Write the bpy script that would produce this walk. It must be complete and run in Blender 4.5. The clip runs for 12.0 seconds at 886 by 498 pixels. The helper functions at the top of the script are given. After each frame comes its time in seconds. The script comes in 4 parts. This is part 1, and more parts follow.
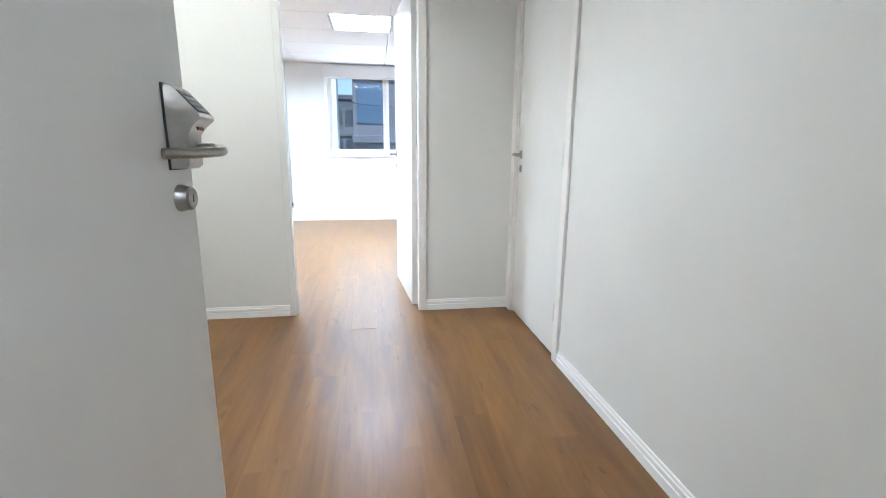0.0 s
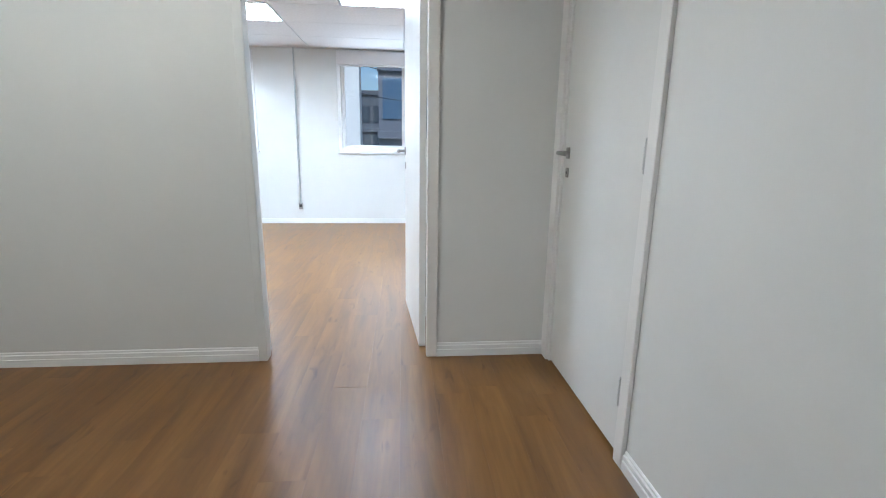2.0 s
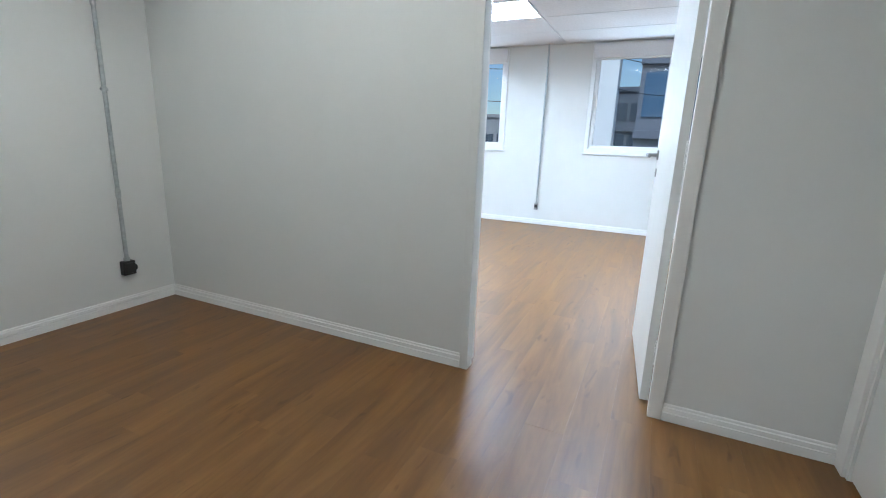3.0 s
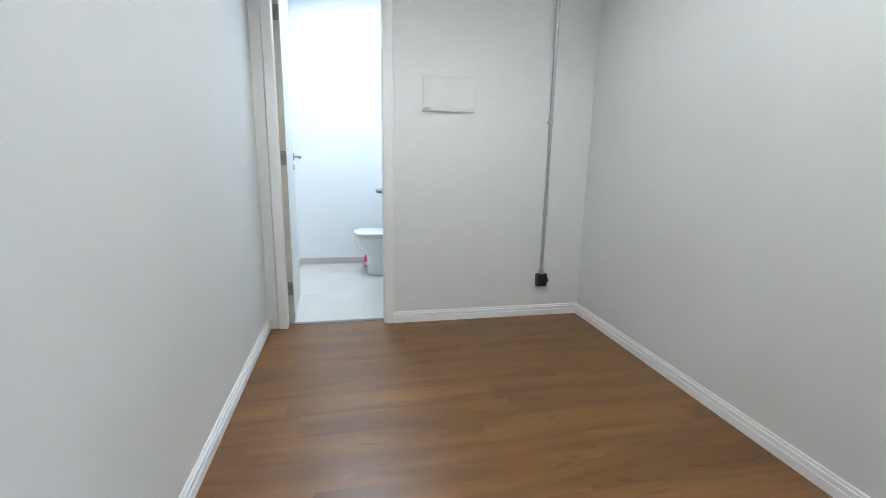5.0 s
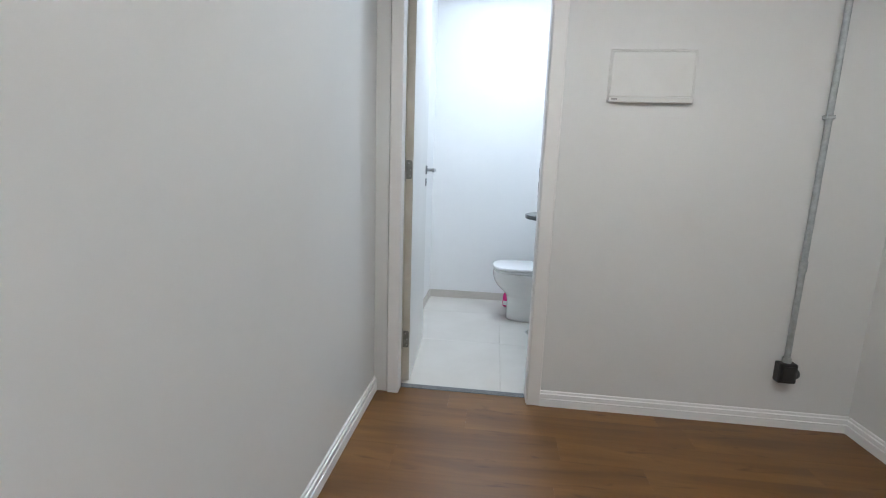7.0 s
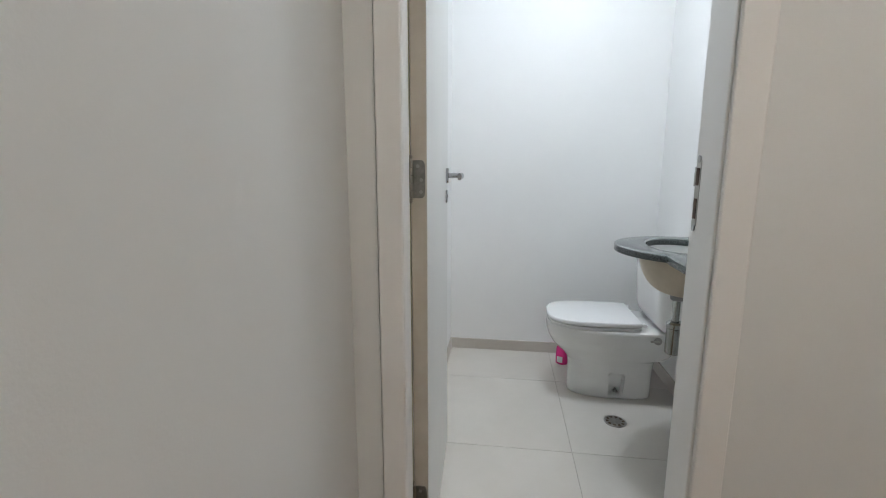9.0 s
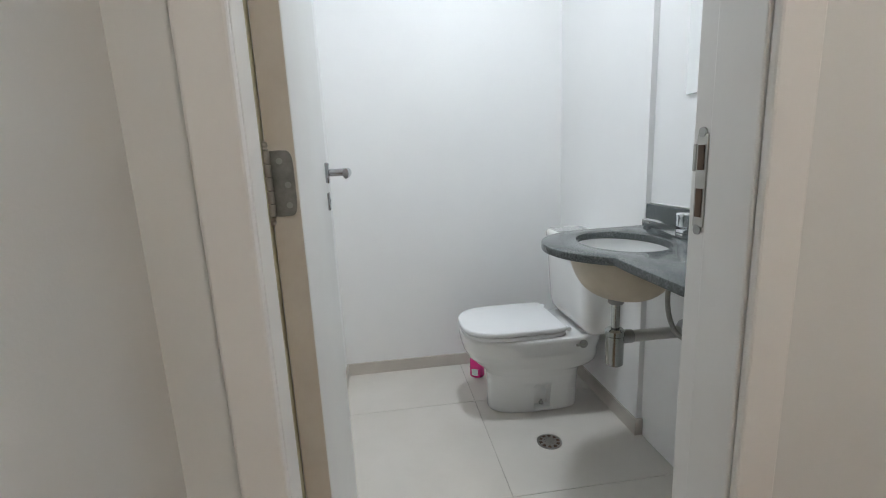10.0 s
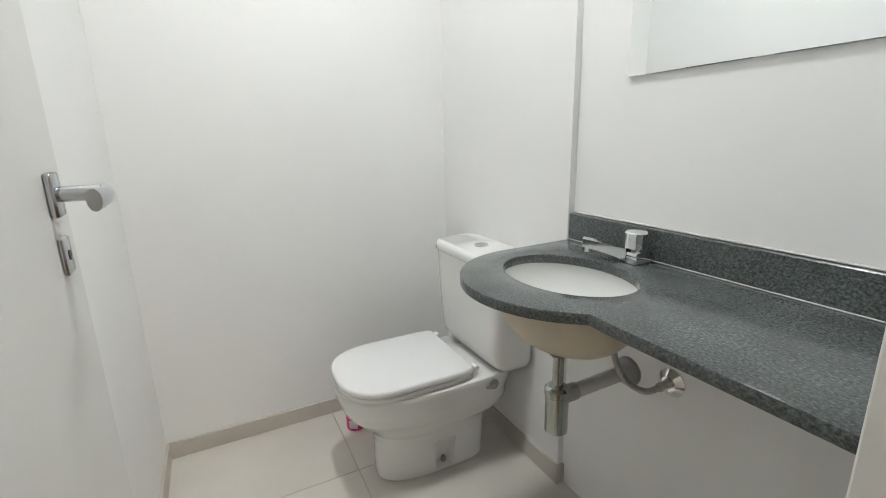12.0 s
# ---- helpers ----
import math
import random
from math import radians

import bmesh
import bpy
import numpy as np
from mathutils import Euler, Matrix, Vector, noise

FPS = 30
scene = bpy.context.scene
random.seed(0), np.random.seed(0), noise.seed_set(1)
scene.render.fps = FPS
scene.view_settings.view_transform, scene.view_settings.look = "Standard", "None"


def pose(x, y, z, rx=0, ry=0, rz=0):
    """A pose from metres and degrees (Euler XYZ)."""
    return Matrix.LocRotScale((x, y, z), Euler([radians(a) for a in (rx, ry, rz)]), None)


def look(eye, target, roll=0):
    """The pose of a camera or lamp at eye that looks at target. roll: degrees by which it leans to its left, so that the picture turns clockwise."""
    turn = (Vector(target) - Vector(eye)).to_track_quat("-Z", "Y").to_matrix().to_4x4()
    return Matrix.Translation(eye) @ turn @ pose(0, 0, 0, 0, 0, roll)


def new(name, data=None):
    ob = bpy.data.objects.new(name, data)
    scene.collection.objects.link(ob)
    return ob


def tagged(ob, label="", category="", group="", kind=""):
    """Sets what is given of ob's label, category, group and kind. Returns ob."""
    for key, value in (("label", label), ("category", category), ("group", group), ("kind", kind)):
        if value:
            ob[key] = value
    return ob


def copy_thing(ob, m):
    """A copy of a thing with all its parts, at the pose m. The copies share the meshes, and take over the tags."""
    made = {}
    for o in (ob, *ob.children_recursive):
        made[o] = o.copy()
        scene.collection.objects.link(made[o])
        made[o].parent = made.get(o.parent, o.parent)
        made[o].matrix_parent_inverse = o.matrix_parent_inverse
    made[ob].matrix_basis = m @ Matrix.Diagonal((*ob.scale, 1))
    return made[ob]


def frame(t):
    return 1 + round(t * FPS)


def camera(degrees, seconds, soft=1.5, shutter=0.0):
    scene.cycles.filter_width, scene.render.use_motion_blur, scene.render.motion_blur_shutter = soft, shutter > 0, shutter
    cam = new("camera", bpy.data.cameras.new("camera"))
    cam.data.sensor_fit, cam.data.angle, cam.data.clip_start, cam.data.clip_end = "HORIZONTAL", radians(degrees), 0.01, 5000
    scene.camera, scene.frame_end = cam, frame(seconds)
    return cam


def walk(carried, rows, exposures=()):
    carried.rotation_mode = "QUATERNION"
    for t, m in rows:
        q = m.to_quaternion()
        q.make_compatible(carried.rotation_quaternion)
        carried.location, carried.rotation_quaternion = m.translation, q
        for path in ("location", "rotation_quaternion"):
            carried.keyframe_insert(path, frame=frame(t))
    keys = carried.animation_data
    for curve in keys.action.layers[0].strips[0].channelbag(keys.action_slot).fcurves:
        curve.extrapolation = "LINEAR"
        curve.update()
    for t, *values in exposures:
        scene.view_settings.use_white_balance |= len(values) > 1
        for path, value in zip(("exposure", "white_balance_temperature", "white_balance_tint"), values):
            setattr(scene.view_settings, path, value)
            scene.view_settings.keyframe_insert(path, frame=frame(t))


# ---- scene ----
cam = camera(89.24, 12.0, 1.0)

PATH = [
    (0, (2.697, -2.936, 1.060), (2.992, -1.003, 0.642), 0.51),
    (0.5, (2.748, -2.791, 1.063), (3.067, -0.862, 0.644), 0.74),
    (1, (2.788, -2.618, 1.051), (3.111, -0.690, 0.629), 0.82),
    (1.5, (2.806, -2.375, 1.067), (3.142, -0.450, 0.641), 1.02),
    (2, (2.859, -2.188, 1.063), (3.037, -0.244, 0.630), 0.84),
    (2.5, (2.915, -1.996, 1.071), (2.514, -0.088, 0.624), 1.34),
    (3, (2.885, -1.884, 1.077), (2.069, -0.118, 0.614), 2.07),
    (3.5, (2.842, -1.758, 1.069), (1.630, -0.237, 0.603), 1.50),
    (3.7, (2.830, -1.723, 1.062), (1.444, -0.358, 0.600), 1.08),
    (5.3, (2.771, -1.543, 1.092), (0.829, -1.288, 0.685), 1.08),
    (5.5, (2.713, -1.548, 1.085), (0.762, -1.367, 0.683), 1.00),
    (6, (2.482, -1.556, 1.073), (0.519, -1.563, 0.691), 1.21),
    (6.5, (2.253, -1.557, 1.075), (0.290, -1.619, 0.697), 1.87),
    (7, (1.963, -1.548, 1.048), (0.005, -1.768, 0.705), 1.97),
    (7.5, (1.689, -1.573, 1.058), (-0.252, -1.887, 0.695), 1.99),
    (7.7, (1.584, -1.596, 1.061), (-0.349, -1.964, 0.702), 2.09),
    (9.3, (0.771, -1.795, 1.075), (-1.192, -1.973, 0.736), -1.66),
    (9.5, (0.690, -1.816, 1.085), (-1.278, -1.806, 0.730), -2.19),
    (10, (0.509, -1.823, 1.070), (-1.436, -1.571, 0.679), -2.60),
    (10.2, (0.422, -1.820, 1.070), (-1.501, -1.467, 0.646), -3.20),
    (10.5, (0.316, -1.828, 1.065), (-1.572, -1.361, 0.600), -3.37),
    (11, (0.201, -1.810, 1.063), (-1.636, -1.220, 0.537), -2.57),
    (11.5, (0.074, -1.790, 1.081), (-1.680, -1.008, 0.523), -1.62),
    (12, (0.007, -1.792, 1.103), (-1.726, -0.918, 0.618), -1.39),
]
# auto exposure and white balance: seconds, stops, kelvin, tint
EXPOSURES = [(0, 0.06, 5600, 6), (0.5, -0.08, 5600, 6), (1, -0.24, 5600, 6), (1.5, -0.44, 5600, 6), (2, -0.60, 5600, 6), (2.5, -0.66, 5500, 5), (3, -0.70, 5400, 4), (3.7, -0.92, 5400, 4), (5.3, -0.20, 5400, 7), (6, -0.28, 5450, 8), (7, -0.66, 5650, 10), (7.7, -0.90, 5850, 11), (9.3, -1.06, 6300, 12), (9.8, -1.06, 6320, 12), (10.5, -1.07, 6350, 12), (11.3, -0.93, 6400, 12), (12, -0.95, 6900, 12)]
walk(cam, [(t, look(eye, target, roll)) for t, eye, target, roll in PATH], EXPOSURES)

# ---- world, sun ----
world = bpy.data.worlds.new("sky")
scene.world = world
world.use_nodes = True
wn = world.node_tree.nodes
sky = wn.new("ShaderNodeTexSky")
sky.sky_type = 'NISHITA'
sky.sun_disc = False
sky.sun_elevation = radians(48)
sky.sun_rotation = radians(150)
world.node_tree.links.new(sky.outputs[0], wn["Background"].inputs[0])
wn["Background"].inputs[1].default_value = 0.15
sun = new("sun", bpy.data.lights.new("sun", 'SUN'))
sun.data.energy, sun.data.angle, sun.data.color = 5.0, radians(0.53), (1.0, 0.95, 0.88)
sun.matrix_world = look((0, 0, 30), (0 + 0.5 * 20, 0 + 0.87 * 20, 30 - 22))
TROFFER, FOYER, BATH, HALL = 300.0, 206.0, 290.0, 205.0   # strength of the lamps' tubes and bowls; the foyer and hall lamps are unseen

# daylight that the two office windows let in
for wx in (2.90, -0.03):
    sk = new("window_daylight", bpy.data.lights.new("window_daylight", 'AREA'))
    sk.data.shape, sk.data.size, sk.data.size_y = 'RECTANGLE', 1.65, 1.0
    sk.data.energy, sk.data.color = 32.0, (0.80, 0.90, 1.0)
    sk.matrix_world = look((wx, 4.315, 1.66), (wx, 0.0, 1.46))

# ---- materials ----
def mat(name, color=(0.8, 0.8, 0.8), rough=0.5, metal=0.0, **more):
    m = bpy.data.materials.new(name)
    m.use_nodes = True
    b = m.node_tree.nodes["Principled BSDF"]
    b.inputs["Base Color"].default_value = (*color, 1)
    b.inputs["Roughness"].default_value = rough
    b.inputs["Metallic"].default_value = metal
    for key, value in more.items():
        b.inputs[key.replace("_", " ")].default_value = value
    return m


def node(m, kind, **values):
    n = m.node_tree.nodes.new(kind)
    for key, value in values.items():
        n.inputs[key.replace("_", " ")].default_value = value
    return n


def wire(m, a, b):
    m.node_tree.links.new(a, b)


def shader(m):
    return m.node_tree.nodes["Principled BSDF"]


def coords(m, scale=(1, 1, 1), which="Object"):
    t = m.node_tree.nodes.new("ShaderNodeTexCoord")
    p = node(m, "ShaderNodeMapping", Scale=scale)
    wire(m, t.outputs[which], p.inputs[0])
    return p


def ramp(m, stops):
    r = m.node_tree.nodes.new("ShaderNodeValToRGB")
    r.color_ramp.elements[0].position, r.color_ramp.elements[0].color = stops[0][0], (*stops[0][1], 1)
    r.color_ramp.elements[1].position, r.color_ramp.elements[1].color = stops[-1][0], (*stops[-1][1], 1)
    for pos, col in stops[1:-1]:
        r.color_ramp.elements.new(pos).color = (*col, 1)
    return r


def mottled(name, a, b, scale, rough=0.5, bump=0.02, bump_scale=200, dist=0.002, metal=0.0, rough2=None, **more):
    """A surface between two near colours in soft patches, with a fine relief."""
    m = mat(name, a, rough, metal, **more)
    c = coords(m)
    n = node(m, "ShaderNodeTexNoise", Scale=scale, Detail=6.0, Roughness=0.6)
    wire(m, c.outputs[0], n.inputs[0])
    r = ramp(m, [(0.35, a), (0.65, b)])
    wire(m, n.outputs[0], r.inputs[0])
    wire(m, r.outputs[0], shader(m).inputs["Base Color"])
    f = node(m, "ShaderNodeTexNoise", Scale=bump_scale, Detail=4.0)
    wire(m, c.outputs[0], f.inputs[0])
    if bump:
        k = node(m, "ShaderNodeBump", Strength=bump, Distance=dist)
        wire(m, f.outputs[0], k.inputs["Height"])
        wire(m, k.outputs[0], shader(m).inputs["Normal"])
    if rough2 is not None:
        g = node(m, "ShaderNodeMapRange", To_Min=rough, To_Max=rough2)
        wire(m, n.outputs[0], g.inputs[0])
        wire(m, g.outputs[0], shader(m).inputs["Roughness"])
    return m


M_WALL = mottled("wall_paint", (0.685, 0.69, 0.675), (0.72, 0.725, 0.71), 1.3, 0.55, 0.16, 260, 0.0012)
M_BATHWALL = mottled("bath_paint", (0.83, 0.83, 0.825), (0.865, 0.865, 0.855), 1.1, 0.45, 0.16, 240, 0.0012)
M_CEIL = mottled("ceiling_paint", (0.78, 0.78, 0.77), (0.82, 0.82, 0.81), 1.5, 0.8, 0.3, 200, 0.001)
M_TRIM = mottled("white_enamel", (0.82, 0.825, 0.82), (0.85, 0.855, 0.85), 3.0, 0.32, 0.15, 120, 0.0008)
M_DOOR = mottled("door_enamel", (0.70, 0.70, 0.68), (0.74, 0.74, 0.72), 2.0, 0.36, 0.25, 150, 0.0008)
M_RAW = mottled("raw_edge", (0.50, 0.48, 0.33), (0.60, 0.57, 0.42), 14.0, 0.7, 0.3, 90, 0.001)
M_EDGE = mottled("door_edge", (0.52, 0.48, 0.42), (0.60, 0.56, 0.50), 8.0, 0.5, 0.2, 120, 0.0006)
M_SEALANT = mottled("sealant", (0.50, 0.50, 0.48), (0.60, 0.60, 0.58), 20.0, 0.4, 0.1, 150, 0.0004)
M_CASE = mottled("casing_enamel", (0.76, 0.75, 0.73), (0.80, 0.79, 0.77), 2.5, 0.35, 0.2, 150, 0.0008)
M_GROUT = mottled("grout", (0.50, 0.47, 0.42), (0.56, 0.53, 0.48), 30.0, 0.8, 0.3, 300, 0.001)
M_SLAB = mottled("subfloor", (0.10, 0.07, 0.045), (0.13, 0.09, 0.06), 8.0, 0.8, 0.2, 100, 0.001)
M_CTILE = mottled("ceiling_tile", (0.74, 0.74, 0.75), (0.80, 0.80, 0.81), 40.0, 0.85, 0.5, 350, 0.002)
M_STEEL = mottled("brushed_steel", (0.34, 0.335, 0.32), (0.42, 0.41, 0.39), 30.0, 0.34, 0.1, 400, 0.0003, 1.0)
M_NICKEL = mottled("satin_nickel", (0.40, 0.385, 0.355), (0.48, 0.465, 0.43), 25.0, 0.3, 0.1, 300, 0.0003, 1.0)
M_PLATE = mottled("dull_steel", (0.20, 0.20, 0.195), (0.30, 0.295, 0.285), 45.0, 0.36, 0.15, 300, 0.0004, 1.0)
M_HINGE = mottled("pale_steel", (0.66, 0.66, 0.65), (0.74, 0.74, 0.73), 30.0, 0.42, 0.1, 300, 0.0003, 0.7)
M_CHROME = mottled("chrome", (0.72, 0.73, 0.74), (0.78, 0.79, 0.80), 10.0, 0.09, 0.0, 100, 0.0001, 1.0)
M_SATIN = mottled("satin_chrome", (0.46, 0.48, 0.50), (0.54, 0.56, 0.58), 20.0, 0.2, 0.05, 200, 0.0002, 1.0)
# Trap chrome: dark reflections are put into its greenish grey base colour
M_TRAP = mottled("dark_chrome", (0.36, 0.38, 0.36), (0.46, 0.48, 0.46), 18.0, 0.16, 0.0, 100, 0.0001, 1.0)
M_GALV = mottled("galvanised", (0.42, 0.45, 0.46), (0.56, 0.59, 0.60), 35.0, 0.36, 0.15, 120, 0.0006, 0.85)
M_BLACK = mottled("black_plastic", (0.012, 0.012, 0.012), (0.022, 0.022, 0.022), 20.0, 0.35, 0.1, 200, 0.0003)
M_GREYP = mottled("grey_plastic", (0.30, 0.30, 0.29), (0.36, 0.36, 0.35), 20.0, 0.4, 0.1, 200, 0.0003)
M_PORC = mottled("porcelain", (0.80, 0.80, 0.785), (0.83, 0.83, 0.815), 3.0, 0.12, 0.05, 20, 0.001, Coat_Weight=0.5, Coat_Roughness=0.04)
M_SEAT = mottled("seat_plastic", (0.80, 0.80, 0.80), (0.83, 0.83, 0.83), 3.0, 0.22, 0.05, 40, 0.0005)
M_BISQUE = mottled("unglazed_ceramic", (0.56, 0.49, 0.38), (0.64, 0.57, 0.45), 9.0, 0.5, 0.2, 120, 0.0008)
M_PVC = mottled("pipe_plastic", (0.55, 0.55, 0.52), (0.62, 0.62, 0.59), 12.0, 0.35, 0.05, 100, 0.0004)
M_HOSE = mottled("braided_hose", (0.30, 0.29, 0.26), (0.42, 0.41, 0.37), 180.0, 0.45, 0.6, 500, 0.001, 0.4)
M_SKIRT = mottled("tile_skirting", (0.50, 0.46, 0.41), (0.56, 0.52, 0.47), 5.0, 0.3, 0.05, 60, 0.0005)
M_PINK = mat("pink_plastic", (0.85, 0.05, 0.28), 0.22, Transmission_Weight=0.08)
M_DARK = mottled("dark_hole", (0.07, 0.04, 0.025), (0.10, 0.06, 0.035), 40.0, 0.8, 0.2, 200, 0.001)
M_VINYLW = mottled("window_white", (0.80, 0.81, 0.82), (0.83, 0.84, 0.85), 4.0, 0.3, 0.05, 90, 0.0004)
M_BLIND = mottled("blind_fabric", (0.70, 0.69, 0.70), (0.76, 0.75, 0.76), 60.0, 0.8, 0.4, 600, 0.0008)
M_GLASS = mat("window_glass", (0.94, 0.98, 1.0), 0.02, Transmission_Weight=1.0, IOR=1.45)
M_MIRROR = mat("mirror_glass", (0.88, 0.9, 0.9), 0.015, 1.0)
M_MEDGE = mat("mirror_edge", (0.20, 0.28, 0.26), 0.2)
M_PANELW = mottled("panel_plastic", (0.685, 0.69, 0.67), (0.72, 0.72, 0.70), 6.0, 0.4, 0.05, 150, 0.0004)
M_SILL = mottled("threshold_granite", (0.05, 0.055, 0.06), (0.16, 0.165, 0.17), 160.0, 0.3, 0.05, 200, 0.0003)
M_OUTWHITE = mottled("white_render", (0.78, 0.79, 0.80), (0.84, 0.85, 0.86), 0.8, 0.7, 0.3, 30, 0.004)
M_GROUND = mottled("street_ground", (0.045, 0.05, 0.05), (0.10, 0.10, 0.09), 0.05, 0.85, 0.2, 2, 0.02)


def glow(name, color, strength):
    m = mat(name, color, 0.5)
    shader(m).inputs["Emission Color"].default_value = (*color, 1)
    shader(m).inputs["Emission Strength"].default_value = strength
    return m


M_TUBE = glow("lamp_tube", (0.87, 0.935, 1.0), TROFFER)
M_TUBE_F = glow("unseen_tube_foyer", (1.0, 0.92, 0.80), FOYER)
M_TUBE_H = glow("unseen_tube_hall", (0.98, 0.955, 0.95), HALL)
M_BOWL = glow("lamp_bowl", (0.89, 0.96, 1.0), BATH)

# vinyl planks: long grain, per-plank shift and tone
M_WOOD = mat("oak_vinyl", (0.3, 0.15, 0.06), 0.36)
_tc = coords(M_WOOD)
_oi = M_WOOD.node_tree.nodes.new("ShaderNodeObjectInfo")
_sh = node(M_WOOD, "ShaderNodeVectorMath")
_sh.operation = 'MULTIPLY_ADD'
_sh.inputs[1].default_value = (1, 1, 1)
_cv = node(M_WOOD, "ShaderNodeCombineXYZ")
for _i, _f in enumerate((17.0, 31.0, 9.0)):
    _mu = node(M_WOOD, "ShaderNodeMath")
    _mu.operation = 'MULTIPLY'
    _mu.inputs[1].default_value = _f
    wire(M_WOOD, _oi.outputs["Random"], _mu.inputs[0])
    wire(M_WOOD, _mu.outputs[0], _cv.inputs[_i])
wire(M_WOOD, _tc.outputs[0], _sh.inputs[0])
wire(M_WOOD, _cv.outputs[0], _sh.inputs[2])


def wood_noise(scale, stretch, detail, distortion=0.0):
    p = node(M_WOOD, "ShaderNodeMapping", Scale=stretch)
    wire(M_WOOD, _sh.outputs[0], p.inputs[0])
    n = node(M_WOOD, "ShaderNodeTexNoise", Scale=scale, Detail=detail, Roughness=0.62, Distortion=distortion)
    wire(M_WOOD, p.outputs[0], n.inputs[0])
    return n


_g1 = wood_noise(1.0, (6.5, 0.8, 1), 4.0, 0.9)      # broad figure
_g2 = wood_noise(1.0, (55, 2.6, 1), 5.0, 0.5)      # fine grain
_g3 = wood_noise(1.0, (20, 4.5, 1), 2.0, 0.8)      # dark flecks
_r1 = ramp(M_WOOD, [(0.30, (0.096, 0.042, 0.010)), (0.48, (0.148, 0.068, 0.016)), (0.70, (0.205, 0.102, 0.027))])
wire(M_WOOD, _g1.outputs[0], _r1.inputs[0])
_r2 = ramp(M_WOOD, [(0.30, (0.89, 0.88, 0.87)), (0.62, (1.04, 1.035, 1.03))])
wire(M_WOOD, _g2.outputs[0], _r2.inputs[0])
_m1 = node(M_WOOD, "ShaderNodeMix")
_m1.data_type, _m1.blend_type = 'RGBA', 'MULTIPLY'
_m1.inputs[0].default_value = 1.0
wire(M_WOOD, _r1.outputs[0], _m1.inputs[6])
wire(M_WOOD, _r2.outputs[0], _m1.inputs[7])
_r3 = ramp(M_WOOD, [(0.64, (1, 1, 1)), (0.75, (0.60, 0.54, 0.50))])
wire(M_WOOD, _g3.outputs[0], _r3.inputs[0])
_m2 = node(M_WOOD, "ShaderNodeMix")
_m2.data_type, _m2.blend_type = 'RGBA', 'MULTIPLY'
_m2.inputs[0].default_value = 1.0
wire(M_WOOD, _m1.outputs[2], _m2.inputs[6])
wire(M_WOOD, _r3.outputs[0], _m2.inputs[7])
_tone = node(M_WOOD, "ShaderNodeMapRange", To_Min=0.975, To_Max=1.025)
wire(M_WOOD, _oi.outputs["Random"], _tone.inputs[0])
_hs = node(M_WOOD, "ShaderNodeHueSaturation")
wire(M_WOOD, _tone.outputs[0], _hs.inputs["Value"])
wire(M_WOOD, _m2.outputs[2], _hs.inputs["Color"])
wire(M_WOOD, _hs.outputs[0], shader(M_WOOD).inputs["Base Color"])
_rg = node(M_WOOD, "ShaderNodeMapRange", To_Min=0.30, To_Max=0.43)
wire(M_WOOD, _g1.outputs[0], _rg.inputs[0])
wire(M_WOOD, _rg.outputs[0], shader(M_WOOD).inputs["Roughness"])
_bp = node(M_WOOD, "ShaderNodeBump", Strength=0.25, Distance=0.0006)
wire(M_WOOD, _g2.outputs[0], _bp.inputs["Height"])
wire(M_WOOD, _bp.outputs[0], shader(M_WOOD).inputs["Normal"])

# polished porcelain floor tile, tone by piece
M_TILE = mottled("porcelain_tile", (0.60, 0.57, 0.52), (0.65, 0.62, 0.57), 2.2, 0.20, 0.02, 40, 0.0005, rough2=0.30)


def granite():
    m = mat("grey_granite", (0.1, 0.1, 0.1), 0.17)
    c = coords(m)
    a = node(m, "ShaderNodeTexNoise", Scale=250.0, Detail=6.0, Roughness=0.7)
    v = node(m, "ShaderNodeTexVoronoi", Scale=430.0)
    f = node(m, "ShaderNodeTexNoise", Scale=9.0, Detail=3.0)
    p = node(m, "ShaderNodeMapping", Scale=(0.8, 1, 1))
    wire(m, c.outputs[0], p.inputs[0])
    for n in (a, v, f):
        wire(m, p.outputs[0], n.inputs["Vector"])
    r = ramp(m, [(0.34, (0.036, 0.044, 0.043)), (0.50, (0.092, 0.105, 0.104)), (0.67, (0.175, 0.193, 0.188))])
    wire(m, a.outputs[0], r.inputs[0])
    r2 = ramp(m, [(0.0, (0.70, 0.70, 0.70)), (0.9, (1.2, 1.2, 1.2))])
    wire(m, v.outputs["Color"], r2.inputs[0])
    x = node(m, "ShaderNodeMix")
    x.data_type, x.blend_type = 'RGBA', 'MULTIPLY'
    x.inputs[0].default_value = 1.0
    wire(m, r.outputs[0], x.inputs[6])
    wire(m, r2.outputs[0], x.inputs[7])
    r3 = ramp(m, [(0.35, (0.8, 0.8, 0.8)), (0.7, (1.15, 1.15, 1.15))])
    wire(m, f.outputs[0], r3.inputs[0])
    y = node(m, "ShaderNodeMix")
    y.data_type, y.blend_type = 'RGBA', 'MULTIPLY'
    y.inputs[0].default_value = 1.0
    wire(m, x.outputs[2], y.inputs[6])
    wire(m, r3.outputs[0], y.inputs[7])
    wire(m, y.outputs[2], shader(m).inputs["Base Color"])
    return m


M_GRANITE = granite()


# ---- mesh tools ----
def finish(name, bm, material, parent=None, smooth=False, angle=35):
    if smooth:
        for f in bm.faces:
            f.smooth = True
        lim = radians(angle)
        for e in bm.edges:
            e.smooth = len(e.link_faces) == 2 and e.calc_face_angle(3.0) < lim
    me = bpy.data.meshes.new(name)
    bm.to_mesh(me)
    bm.free()
    me.materials.append(material)
    ob = new(name, me)
    if parent is not None:
        ob.parent = parent
    return ob


